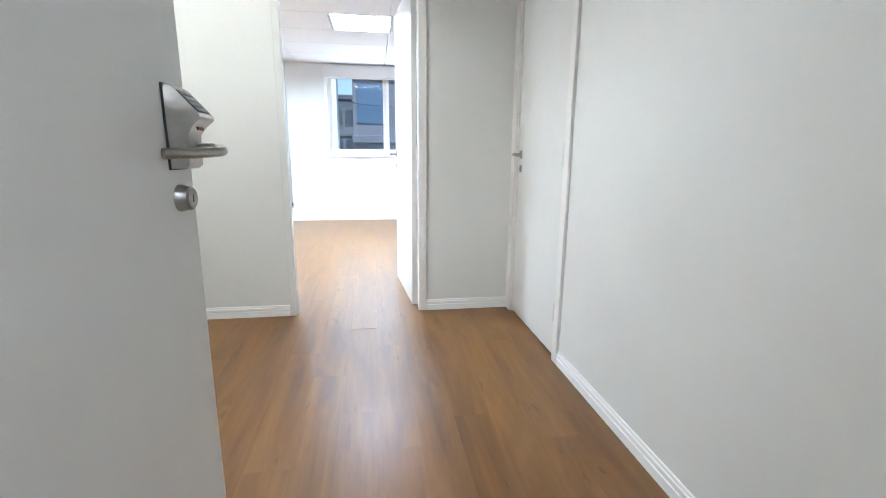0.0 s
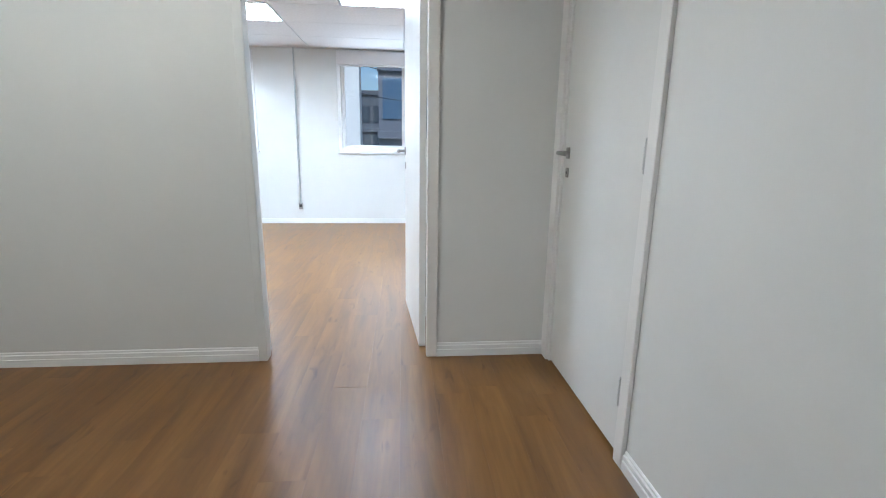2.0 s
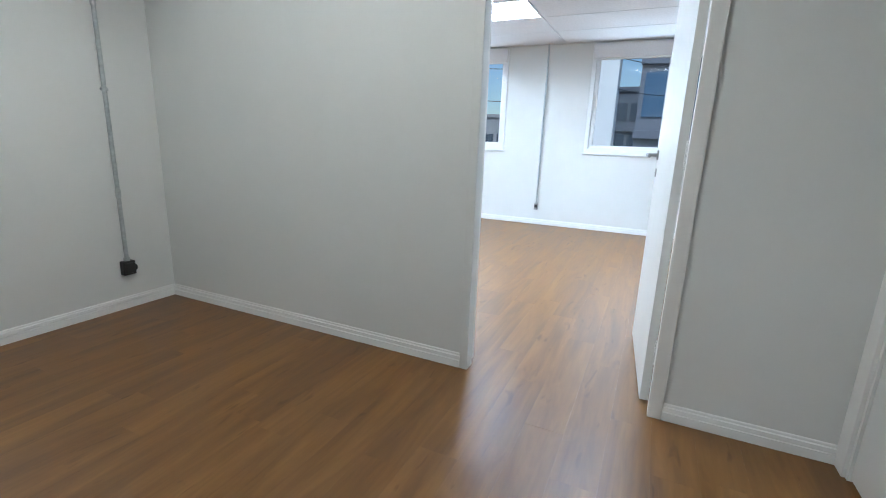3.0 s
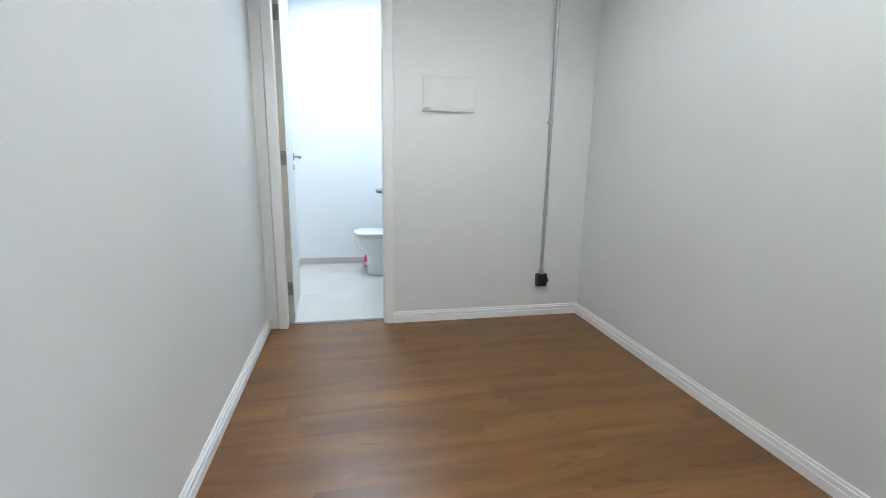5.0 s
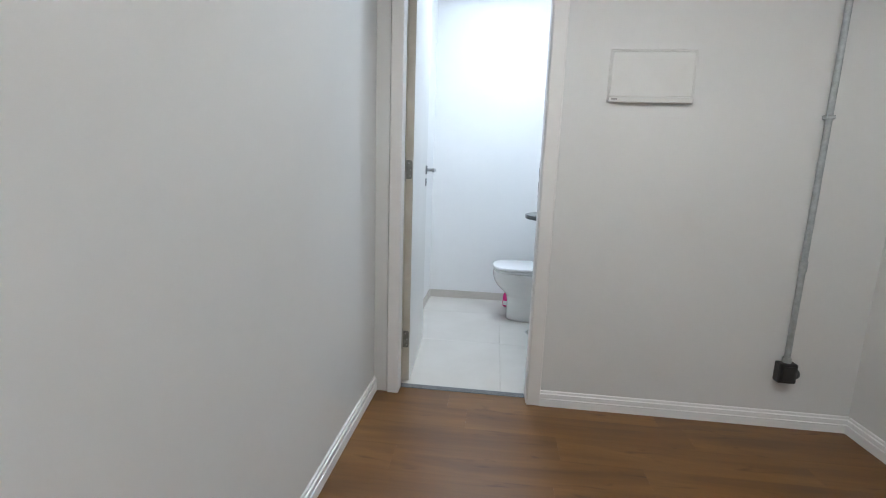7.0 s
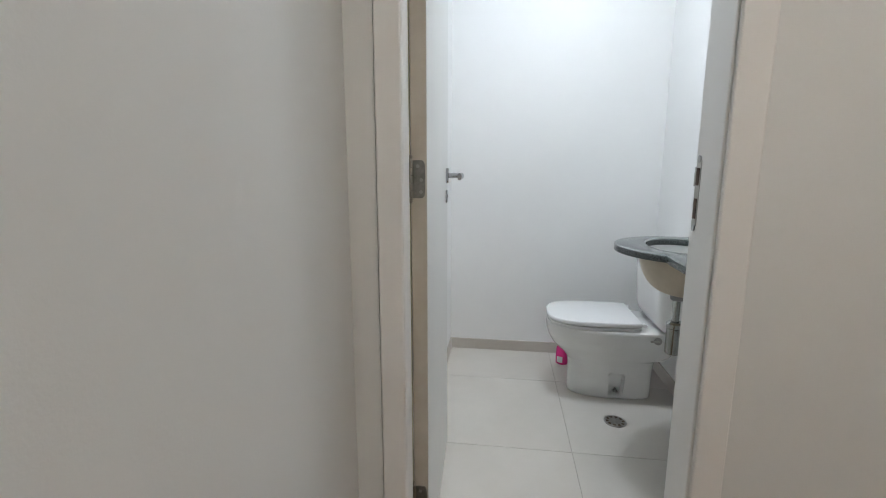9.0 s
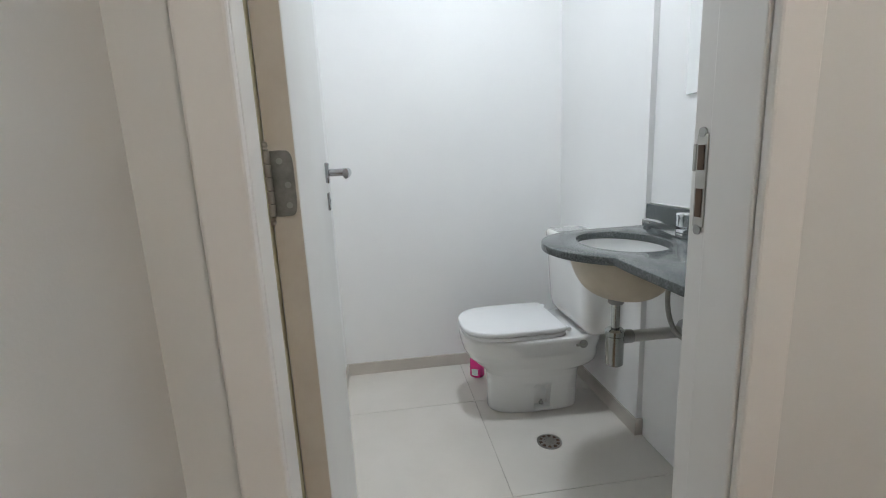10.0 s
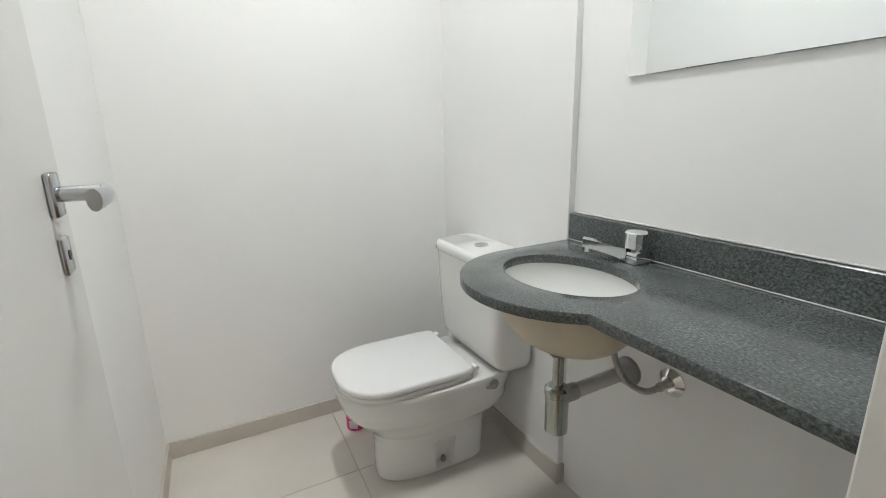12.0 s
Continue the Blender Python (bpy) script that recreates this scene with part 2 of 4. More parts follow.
def part(name, bm, material, parent, label="", smooth=False, angle=35):
    ob = finish(name, bm, material, parent, smooth, angle)
    if label:
        tagged(ob, label)
    return ob


def thing(name, x, y, z, label, category, group="", kind="", rz=0):
    ob = new(name)
    ob.matrix_basis = pose(x, y, z, 0, 0, rz)
    ob.empty_display_size = 0.05
    return tagged(ob, label, category, group, kind)


def box(x0, x1, y0, y1, z0, z1, bevel=0.0, segments=2, bm=None):
    b = bmesh.new()
    bmesh.ops.create_cube(b, size=1.0, matrix=Matrix.LocRotScale(((x0 + x1) / 2, (y0 + y1) / 2, (z0 + z1) / 2), None, (x1 - x0, y1 - y0, z1 - z0)))
    if bevel > 0:
        bmesh.ops.bevel(b, geom=list(b.edges), offset=bevel, segments=segments, affect='EDGES', profile=0.5)
    return merge(bm, b)


def merge(bm, extra):
    if bm is None:
        return extra
    tmp = bpy.data.meshes.new("tmp")
    extra.to_mesh(tmp)
    extra.free()
    bm.from_mesh(tmp)
    bpy.data.meshes.remove(tmp)
    return bm


def moved(bm, m):
    bmesh.ops.transform(bm, matrix=m, verts=bm.verts)
    return bm


def loft(rings, closed_top=True, closed_bottom=True):
    """Rings of points, all of one count, joined by quads."""
    b = bmesh.new()
    vs = [[b.verts.new(p) for p in r] for r in rings]
    n = len(rings[0])
    for a, c in zip(vs, vs[1:]):
        for i in range(n):
            b.faces.new((a[i], a[(i + 1) % n], c[(i + 1) % n], c[i]))
    if closed_bottom:
        b.faces.new(list(reversed(vs[0])))
    if closed_top:
        b.faces.new(vs[-1])
    bmesh.ops.recalc_face_normals(b, faces=b.faces)
    return b


def lathe(profile, n=28, m=None, closed=True):
    """profile: (radius, z) from bottom to top."""
    rings = [[(r * math.cos(2 * math.pi * i / n), r * math.sin(2 * math.pi * i / n), z) for i in range(n)] for r, z in profile]
    b = loft(rings, closed, closed)
    return moved(b, m) if m is not None else b


def tube(points, radius, n=12, caps=True):
    """A round tube along a smooth line through points."""
    pts = [Vector(p) for p in points]
    fine = []
    for i in range(len(pts) - 1):
        p0, p1, p2, p3 = pts[max(i - 1, 0)], pts[i], pts[i + 1], pts[min(i + 2, len(pts) - 1)]
        steps = 8 if len(pts) > 2 else 1
        for s in range(steps):
            t = s / steps
            fine.append(0.5 * ((2 * p1) + (p2 - p0) * t + (2 * p0 - 5 * p1 + 4 * p2 - p3) * t * t + (3 * p1 - p0 - 3 * p2 + p3) * t ** 3))
    fine.append(pts[-1])
    up = Vector((0.31, 0.52, 0.79))
    rings = []
    for i, p in enumerate(fine):
        d = (fine[min(i + 1, len(fine) - 1)] - fine[max(i - 1, 0)]).normalized()
        a = (up - d * up.dot(d)).normalized()
        up = a
        c = d.cross(a)
        rings.append([p + radius * (math.cos(2 * math.pi * k / n) * a + math.sin(2 * math.pi * k / n) * c) for k in range(n)])
    return loft(rings, caps, caps)


def prism(outline, z0, z1, bevel=0.0, segments=2, hole=None):
    """An upright prism over an outline, with an optional hole through it."""
    b = bmesh.new()
    if hole is None:
        b.faces.new([b.verts.new((x, y, z0)) for x, y in outline])
        top = bmesh.ops.extrude_face_region(b, geom=list(b.faces))
        bmesh.ops.translate(b, vec=(0, 0, z1 - z0), verts=[v for v in top["geom"] if isinstance(v, bmesh.types.BMVert)])
    else:
        loops = []
        for z in (z0, z1):
            es = []
            for ring in (outline, hole):
                vs = [b.verts.new((x, y, z)) for x, y in ring]
                loops.append(vs)
                es += [b.edges.new((vs[i], vs[(i + 1) % len(vs)])) for i in range(len(vs))]
            bmesh.ops.triangle_fill(b, use_beauty=True, use_dissolve=False, edges=es)
        for lo, hi in ((loops[0], loops[2]), (loops[1], loops[3])):
            for i in range(len(lo)):
                j = (i + 1) % len(lo)
                b.faces.new((lo[i], lo[j], hi[j], hi[i]))
    bmesh.ops.recalc_face_normals(b, faces=b.faces)
    if bevel > 0:
        es = [e for e in b.edges if len(e.link_faces) == 2 and e.calc_face_angle(0) > 0.9]
        bmesh.ops.bevel(b, geom=es, offset=bevel, segments=segments, affect='EDGES', profile=0.5)
    return b


def wall_mesh(a0, a1, z0, z1, t0, t1, along="x", holes=()):
    """A wall along x or y from a0 to a1, between t0 and t1 across, with holes (a0, a1, z0, z1) through it."""
    us = sorted({a0, a1, *[h[0] for h in holes], *[h[1] for h in holes]})
    ws = sorted({z0, z1, *[h[2] for h in holes], *[h[3] for h in holes]})
    us, ws = [u for u in us if a0 <= u <= a1], [w for w in ws if z0 <= w <= z1]
    solid = {}
    for i in range(len(us) - 1):
        for j in range(len(ws) - 1):
            cu, cw = (us[i] + us[i + 1]) / 2, (ws[j] + ws[j + 1]) / 2
            solid[i, j] = not any(h[0] < cu < h[1] and h[2] < cw < h[3] for h in holes)
    b = bmesh.new()
    cache = {}

    def v(u, t, w):
        k = (round(u, 5), round(t, 5), round(w, 5))
        if k not in cache:
            cache[k] = b.verts.new((u, t, w) if along == "x" else (t, u, w))
        return cache[k]
    for (i, j), s in solid.items():
        if not s:
            continue
        u0, u1, w0, w1 = us[i], us[i + 1], ws[j], ws[j + 1]
        for t in (t0, t1):
            b.faces.new((v(u0, t, w0), v(u1, t, w0), v(u1, t, w1), v(u0, t, w1)))
        for di, dj, q in ((-1, 0, ((u0, w0), (u0, w1))), (1, 0, ((u1, w0), (u1, w1))), (0, -1, ((u0, w0), (u1, w0))), (0, 1, ((u0, w1), (u1, w1)))):
            if not solid.get((i + di, j + dj), False):
                (p, r), (p2, r2) = q
                b.faces.new((v(p, t0, r), v(p2, t0, r2), v(p2, t1, r2), v(p, t1, r)))
    bmesh.ops.recalc_face_normals(b, faces=b.faces)
    return b


def structure(name, bm, material, label, category, smooth=False):
    return tagged(finish(name, bm, material, None, smooth), label, category, kind="structure")

# ---- plan ----
H = 2.35            # ceiling of the office
HF = 2.60           # ceilings of the foyer, hall and toilet
XE = 3.612          # east wall of the foyer
YS = -2.079         # south wall of the foyer's west end
XC = 2.20           # west wall of the entrance
YE = -2.85          # entrance wall
YN = 4.351          # window wall of the office
NX0, NX1 = 2.172, 2.978      # doorway to the office
BY0, BY1 = -1.948, -1.361    # doorway to the toilet
DH = 2.10           # door height
XW, YB0, YB1, YB2 = -1.69, -2.062, -0.898, -0.919   # toilet: west, south, north (by the worktop), north (chase)
WT = 0.118

# ---- floors ----
floor = structure("floor", box(-2.2, 5.4, -5.2, YN + 0.1, -0.16, -0.008), M_SLAB, "brown wood-look vinyl plank floor with a satin sheen", "floor")
bath_floor = structure("bath_floor", box(XW, -0.088, YB0, YB1, -0.0075, -0.003), M_GROUT, "pale beige porcelain tile floor, polished", "floor")

# ---- walls ----
structure("wall_north", wall_mesh(-2.2, 5.4, -0.008, H + 0.3, 0.0, 0.11, "x", [(NX0 - 0.040, NX1 + 0.048, -0.02, DH + 0.05)]), M_WALL, "white painted partition wall with a doorway to the office", "wall")
structure("wall_east", wall_mesh(-5.2, 0.0, -0.008, H + 0.3, XE, XE + 0.12, "y", [(-0.857, -0.075, -0.02, DH + 0.02)]), M_WALL, "white painted wall with a closed white door", "wall")
structure("wall_west", wall_mesh(-2.30, 0.0, -0.008, H + 0.3, -WT, 0.0, "y", [(BY0 - 0.070, BY1 + 0.02, -0.02, DH + 0.03)]), M_WALL, "white painted wall with the toilet doorway and a breaker panel", "wall")
structure("wall_south", box(0.0, XC, YS - 0.15, YS, -0.008, H + 0.3), M_WALL, "plain white painted wall with a white baseboard", "wall")
structure("wall_entry_side", box(XC - 0.12, XC, YE - 0.15, YS - 0.15, -0.008, H + 0.3), M_WALL, "white painted wall behind the open entrance door", "wall")
structure("wall_entry", wall_mesh(XC, XE, -0.008, H + 0.3, YE - 0.14, YE, "x", [(XC + 0.03, XC + 0.95, -0.02, DH + 0.03)]), M_WALL, "white painted entrance wall with the doorway", "wall")
structure("wall_hall_west", box(0.9, 1.0, -5.2, YE - 0.14, -0.008, H + 0.3), M_WALL, "white painted wall of the hall outside", "wall")
structure("wall_hall_east", box(XC - 1.2, XC, YE - 0.14, YE - 0.06, -0.008, H + 0.3), M_WALL, "white painted wall of the hall outside", "wall")
structure("wall_hall_end", box(0.9, XE + 0.12, -5.3, -5.2, -0.008, H + 0.3), M_WALL, "white painted end wall of the hall outside", "wall")
structure("wall_office_west", box(-2.2, -2.08, 0.11, YN, -0.008, H + 0.3), M_WALL, "white painted office side wall", "wall")
structure("wall_office_east", box(5.28, 5.4, 0.11, YN, -0.008, H + 0.3), M_WALL, "white painted office side wall", "wall")
WIN_R = (2.00, 3.80, 1.03, 2.32)
WIN_L = (-0.93, 0.87, 1.03, 2.32)
structure("wall_office_north", wall_mesh(-2.2, 5.4, -0.008, H + 0.3, YN, YN + 0.16, "x", [WIN_L, WIN_R]), M_WALL, "white painted office wall with two windows", "wall")
structure("wall_bath_west", box(XW - 0.12, XW, YB0 - 0.1, YB1 + 0.1, -0.008, H + 0.3), M_BATHWALL, "white painted toilet wall", "wall")
structure("wall_bath_south", box(XW, -WT, YB0 - 0.1, YB0, -0.008, H + 0.3), M_BATHWALL, "white painted toilet wall behind the open door", "wall")
structure("wall_bath_north", box(XW, -WT, YB1, YB1 + 0.1, -0.008, H + 0.3), M_BATHWALL, "white painted toilet wall with mirror and worktop", "wall")
structure("wall_bath_chase", box(XW, -0.940, YB2, YB1 - 0.001, -0.002, HF), M_BATHWALL, "shallow boxed-out wall panel behind the toilet", "wall")

# ---- ceilings ----
structure("ceiling", box(-0.0, XE, -5.2, 0.0, HF, HF + 0.12), M_CEIL, "plain white painted foyer ceiling", "ceiling")
structure("ceiling_bath", box(XW, -WT, YB0, YB1, HF, HF + 0.12), M_CEIL, "plain white painted toilet ceiling", "ceiling")


def office_ceiling():
    """Suspended tiles on a slim white grid."""
    # Only the first two lamps are seen; the other five are added for light
    holes = [(2.30, 2.90, 1.815, 2.415), (1.03, 1.63, 2.440, 3.040), (-0.30, 0.30, 1.190, 1.790), (3.55, 4.15, 2.440, 3.040), (3.55, 4.15, 0.565, 1.165), (1.03, 1.63, 0.565, 1.165), (-0.30, 0.30, 3.065, 3.665)]
    b = box(-2.08, 5.28, 0.11, YN, H + 0.10, H + 0.14)
    cols = [1.635 + 1.25 * k for k in range(-3, 4)]
    for x in cols:
        start = 1.80 - 0.625 * 4
        for j in range(10):
            y0, y1 = max(start + 0.625 * j, 0.11), min(start + 0.625 * (j + 1), YN)
            x0, x1 = max(x, -2.08), min(x + 1.25, 5.28)
            if y1 - y0 < 0.03 or x1 - x0 < 0.03:
                continue
            cuts = [h for h in holes if h[0] < x1 and h[1] > x0 and h[2] < y1 - 0.05 and h[3] > y0 + 0.05]
            spans = [(x0, x1)]
            if cuts:
                h = cuts[0]
                spans = [s for s in ((x0, h[0] - 0.01), (h[1] + 0.01, x1)) if s[1] - s[0] > 0.02]
            for s0, s1 in spans:
                b = box(s0 + 0.004, s1 - 0.004, y0 + 0.0035, y1 - 0.0035, H, H + 0.02, 0.003, 1, b)
    return b, holes


_cb, LAMPS = office_ceiling()
structure("ceiling_office", _cb, M_CTILE, "suspended white mineral tile ceiling with slim grid", "ceiling")


# ---- baseboards ----
def baseboard(name, p, q, inward, height=0.073, material=None, depth=0.014):
    """A stepped baseboard along a wall from p to q; inward: unit direction into the room."""
    prof = [(0, 0), (depth, 0), (depth, height * 0.50), (depth * 0.62, height * 0.53), (depth * 0.62, height * 0.57), (depth * 0.84, height * 0.60), (depth * 0.84, height * 0.80), (depth * 0.42, height * 0.84), (depth * 0.42, height * 0.95), (depth * 0.2, height), (0, height)]
    rings = []
    for e in (p, q):
        rings.append([(e[0] + inward[0] * d, e[1] + inward[1] * d, z) for d, z in prof])
    return structure(name, loft(rings), material or M_TRIM, "white stepped baseboard along the wall" if material is None else "beige tile skirting", "baseboard")


baseboard("baseboard_north", (0.013, 0.0), (NX0 - 0.044, 0.0), (0, -1))
baseboard("baseboard_north_east", (NX1 + 0.055, 0.0), (XE, 0.0), (0, -1))
baseboard("baseboard_west", (0.0, BY1 + 0.062), (0.0, 0.0), (1, 0))
baseboard("baseboard_south", (0.0, YS), (XC, YS), (0, 1))
baseboard("baseboard_east", (XE, -0.911), (XE, YE), (-1, 0))
baseboard("baseboard_office", (-2.08, YN), (5.28, YN), (0, -1))
baseboard("baseboard_office_south", (-2.08, 0.11), (NX0 - 0.06, 0.11), (0, 1))


def skirting(name, x0, x1, y0, y1, h=0.062):
    return structure(name, box(x0, x1, y0, y1, -0.002, h, 0.001, 1), M_SKIRT, "beige porcelain skirting tile", "skirting")


skirting("baseboard_bath_west", XW, XW + 0.010, YB0 + 0.010, YB2 - 0.010)
skirting("baseboard_bath_south", XW, -WT, YB0, YB0 + 0.010)
skirting("baseboard_bath_chase", XW, -0.930, YB2 - 0.010, YB2, 0.066)
skirting("baseboard_bath_return", -0.940, -0.930, YB2, YB1, 0.066)
structure("threshold", box(-0.088, -0.050, BY0 - 0.02, BY1, -0.008, 0.003, 0.001, 1), M_SILL, "narrow dark granite threshold between wood and tile", "threshold")


# ---- doors ----
def lever_set(parent, x, y, z, toward, side=1, keyz=-0.092, material=None, reach=0.100):
    """Lever handle and key plate; toward: +1 or -1 along local x; side: +1 on the +y face, -1 on the -y face."""
    mt = material or M_SATIN
    s = side
    b = box(x - 0.017, x + 0.017, min(0, s * 0.009), max(0, s * 0.009), z - 0.025, z + 0.025, 0.003, 2)
    handle = part("door_handle", moved(b, Matrix.Translation((0, y, 0))), mt, parent, "chrome lever handle on a rectangular plate", True)
    part("stem", tube([(x, y + s * 0.006, z), (x, y + s * 0.048, z)], 0.009, 14), mt, handle, "", True)
    rings = []
    for k in range(9):
        f = k / 8
        px = x + toward * (-0.008 + reach * f)
        py = y + s * (0.050 + 0.006 * math.sin(f * math.pi))
        hh, ww = 0.0095 + 0.0025 * f * f, 0.008 - 0.001 * f
        rings.append([(px, py + ww * math.cos(2 * math.pi * i / 14), z - 0.002 * f * f + hh * math.sin(2 * math.pi * i / 14)) for i in range(14)])
    part("lever", loft(rings), mt, handle, "", True)
    kb = box(x - 0.017, x + 0.017, min(0, s * 0.006), max(0, s * 0.006), z + keyz - 0.022, z + keyz + 0.022, 0.003, 2)
    key = part("key_plate", moved(kb, Matrix.Translation((0, y, 0))), mt, parent, "chrome keyhole plate", True)
    part("keyhole", tube([(x, y + s * 0.0055, z + keyz), (x, y + s * 0.0068, z + keyz)], 0.006, 12), M_BLACK, key)
    return handle


def hinge(parent, x, y, z, plate_dir, plate_w=0.036, h=0.086, knuckle=True, material=None, barrel=None):
    """A butt hinge: barrel at x, y and a rounded plate lying along plate_dir from it."""
    dx, dy = plate_dir
    mt = material or M_NICKEL
    n = Vector((-dy, dx, 0))
    out = []
    for i in range(24):
        a = 2 * math.pi * i / 24
        u = plate_w / 2 + math.copysign(abs(math.cos(a)) ** 0.4, math.cos(a)) * plate_w / 2
        w = math.copysign(abs(math.sin(a)) ** 0.4, math.sin(a)) * h / 2
        out.append((u, w))
    rings = [[Vector((x + dx * u, y + dy * u, z + w)) + n * t for u, w in out] for t in (-0.0014, 0.0014)]
    hg = part("hinge", loft(rings), mt, parent, "satin nickel butt hinge")
    if knuckle:
        for k in range(5):
            z0 = z - h / 2 + h * k / 5
            part("knuckle", lathe([(0.0062, z0 + 0.0006), (0.0066, z0 + 0.002), (0.0066, z0 + h / 5 - 0.002), (0.0062, z0 + h / 5 - 0.0006)], 16, Matrix.Translation((x, y, 0))), barrel or mt, hg, "", True)
        for zz, sg in ((z + h / 2, 1), (z - h / 2, -1)):
            part("finial", lathe([(0.002, 0), (0.0052, 0.001), (0.0040, 0.004), (0.0052, 0.006), (0.0045, 0.010), (0.001, 0.012)], 14, Matrix.Translation((x, y, zz)) @ Matrix.Diagonal((1, 1, sg, 1))), barrel or mt, hg, "", True)
    for u, w in ((0.5, 0.34), (0.74, -0.02), (0.72, -0.33)):
        c = Vector((x + dx * plate_w * u, y + dy * plate_w * u, z + w * h))
        part("screw", tube([c - n * 0.0022, c + n * 0.0022], 0.0042, 12), M_GREYP, hg)
    return hg


def leaf(parent, length, thick, height, material, z0=0.006):
    """A flush leaf from the hinge at the local origin along +x; its thickness goes to -y."""
    return part("leaf", box(0.0, length, -thick, 0.0, z0, z0 + height, 0.002, 2), material, parent)


def trim_piece(parent, name, x0, x1, y0, y1, z0, z1, material=None, bevel=0.004):
    return part(name, box(x0, x1, y0, y1, z0, z1, bevel, 2), material or M_CASE, parent)


# office doorway: lining, casings, open door
d1 = thing("door_1", 0, 0, 0, "open white flush door leading into the office, with chrome lever", "door", kind="structure")
trim_piece(d1, "jamb", NX0 - 0.042, NX0, -0.015, 0.050, 0.0, DH + 0.004, M_WALL, 0.003)
trim_piece(d1, "jamb_rear", NX0 - 0.042, NX0 - 0.020, 0.0505, 0.126, 0.0, DH + 0.004, M_CASE, 0.002)
trim_piece(d1, "jamb", NX1, NX1 + 0.054, -0.015, 0.040, 0.0, DH + 0.004, M_CASE, 0.004)
trim_piece(d1, "jamb_rear", NX1 + 0.004, NX1 + 0.054, 0.0405, 0.126, 0.0, DH + 0.004, M_CASE, 0.002)
trim_piece(d1, "head", NX0 - 0.047, NX1 + 0.054, -0.015, 0.126, DH + 0.0045, DH + 0.054, M_CASE, 0.003)
l1 = new("door_leaf")
l1.parent = d1
l1.matrix_basis = pose(NX1 + 0.001, 0.108, 0, 0, 0, 95)
leaf(l1, 0.77, 0.035, DH - 0.012, M_DOOR).matrix_basis = Matrix.Translation((0, 0.035, 0))
# Levers in darker steel: the chrome's dim reflections are put into the colour
lever_set(l1, 0.712, 0.035, 1.05, -1, 1, material=M_STEEL)
lever_set(l1, 0.712, 0.0, 1.05, -1, -1, material=M_STEEL)
for hz in (0.24, 1.06, 1.87):
    hinge(d1, NX1 + 0.001, 0.094, hz, (0, -1), 0.036, material=M_HINGE)

# closed door in the east wall
d2 = thing("door_2", 0, 0, 0, "closed white flush door with chrome lever and key plate", "door", kind="structure")
for y0, y1 in ((-0.856, -0.838), (-0.094, -0.076)):
    trim_piece(d2, "jamb", XE - 0.004, XE + 0.115, y0, y1, 0.0, DH + 0.003, M_CASE, 0.001)
trim_piece(d2, "head", XE - 0.004, XE + 0.115, -0.856, -0.076, DH + 0.0035, DH + 0.018, M_CASE, 0.001)
trim_piece(d2, "casing", XE - 0.017, XE, -0.908, -0.852, 0.0, DH + 0.02)
trim_piece(d2, "casing", XE - 0.017, XE, -0.080, -0.0005, 0.0, DH + 0.02, None, 0.003)
trim_piece(d2, "casing", XE - 0.017, XE, -0.908, -0.0005, DH + 0.0205, DH + 0.075)
l2 = new("door_leaf")
l2.parent = d2
l2.matrix_basis = pose(XE + 0.004, -0.835, 0, 0, 0, 90)
leaf(l2, 0.738, 0.035, DH - 0.014, M_DOOR, 0.012)
# Darker steel again, carrying the chrome's dim reflections in its colour
lever_set(l2, 0.682, 0.0, 1.055, -1, 1, -0.088, M_STEEL)
for hz in (0.255, 1.052, 1.87):
    hinge(d2, XE - 0.011, -0.842, hz, (0, 1), 0.008, material=M_HINGE)

# entrance door, open against the side wall
d3 = thing("door_3", 0, 0, 0, "open white flush entrance door with keypad lock", "door", kind="structure")
trim_piece(d3, "jamb", XC + 0.031, XC + 0.049, YE - 0.15, YE + 0.01, 0, DH + 0.03, M_CASE, 0.001)
trim_piece(d3, "jamb", XC + 0.931, XC + 0.949, YE - 0.15, YE + 0.01, 0, DH + 0.03, M_CASE, 0.001)
l3 = new("door_leaf")
l3.parent = d3
l3.matrix_basis = pose(2.251, -2.834, 0, 0, 0, 87)
leaf(l3, 0.880, 0.038, DH - 0.012, M_DOOR)
for hz in (0.24, 1.10, 1.87):
    hinge(d3, 2.251, -2.842, hz, (0, -1), 0.030)

# toilet door
d4 = thing("door_4", 0, 0, 0, "open white flush toilet door with nickel hinges", "door", kind="structure")
trim_piece(d4, "jamb", -0.055, -0.0005, BY0 - 0.050, BY0 - 0.012, 0.0, DH + 0.004, M_CASE, 0.002)
trim_piece(d4, "jamb_reveal", -0.076, -0.0552, BY0 - 0.050, BY0 - 0.017, 0.004, DH, M_RAW, 0.0004)
trim_piece(d4, "hinge_rabbet", -0.1175, -0.0762, BY0 - 0.068, BY0 - 0.0225, 0.0, DH + 0.004, M_RAW, 0.001)
trim_piece(d4, "jamb", -0.084, -0.0005, BY1, BY1 + 0.020, 0.0, DH + 0.004, M_CASE, 0.003)
trim_piece(d4, "strike_rabbet", -WT - 0.004, -0.0845, BY1 + 0.004, BY1 + 0.020, 0.0, DH + 0.004, M_CASE, 0.002)
trim_piece(d4, "head", -WT - 0.004, 0.006, BY0 - 0.018, BY1 + 0.018, DH + 0.0045, DH + 0.022, M_CASE, 0.001)
trim_piece(d4, "casing", 0.0, 0.014, BY0 - 0.066, BY0 - 0.012, 0.0, DH + 0.05)
trim_piece(d4, "casing", 0.0, 0.014, BY1 + 0.004, BY1 + 0.064, 0.0, DH + 0.05)
trim_piece(d4, "casing", 0.0, 0.014, BY0 - 0.066, BY1 + 0.064, DH + 0.0505, DH + 0.10)
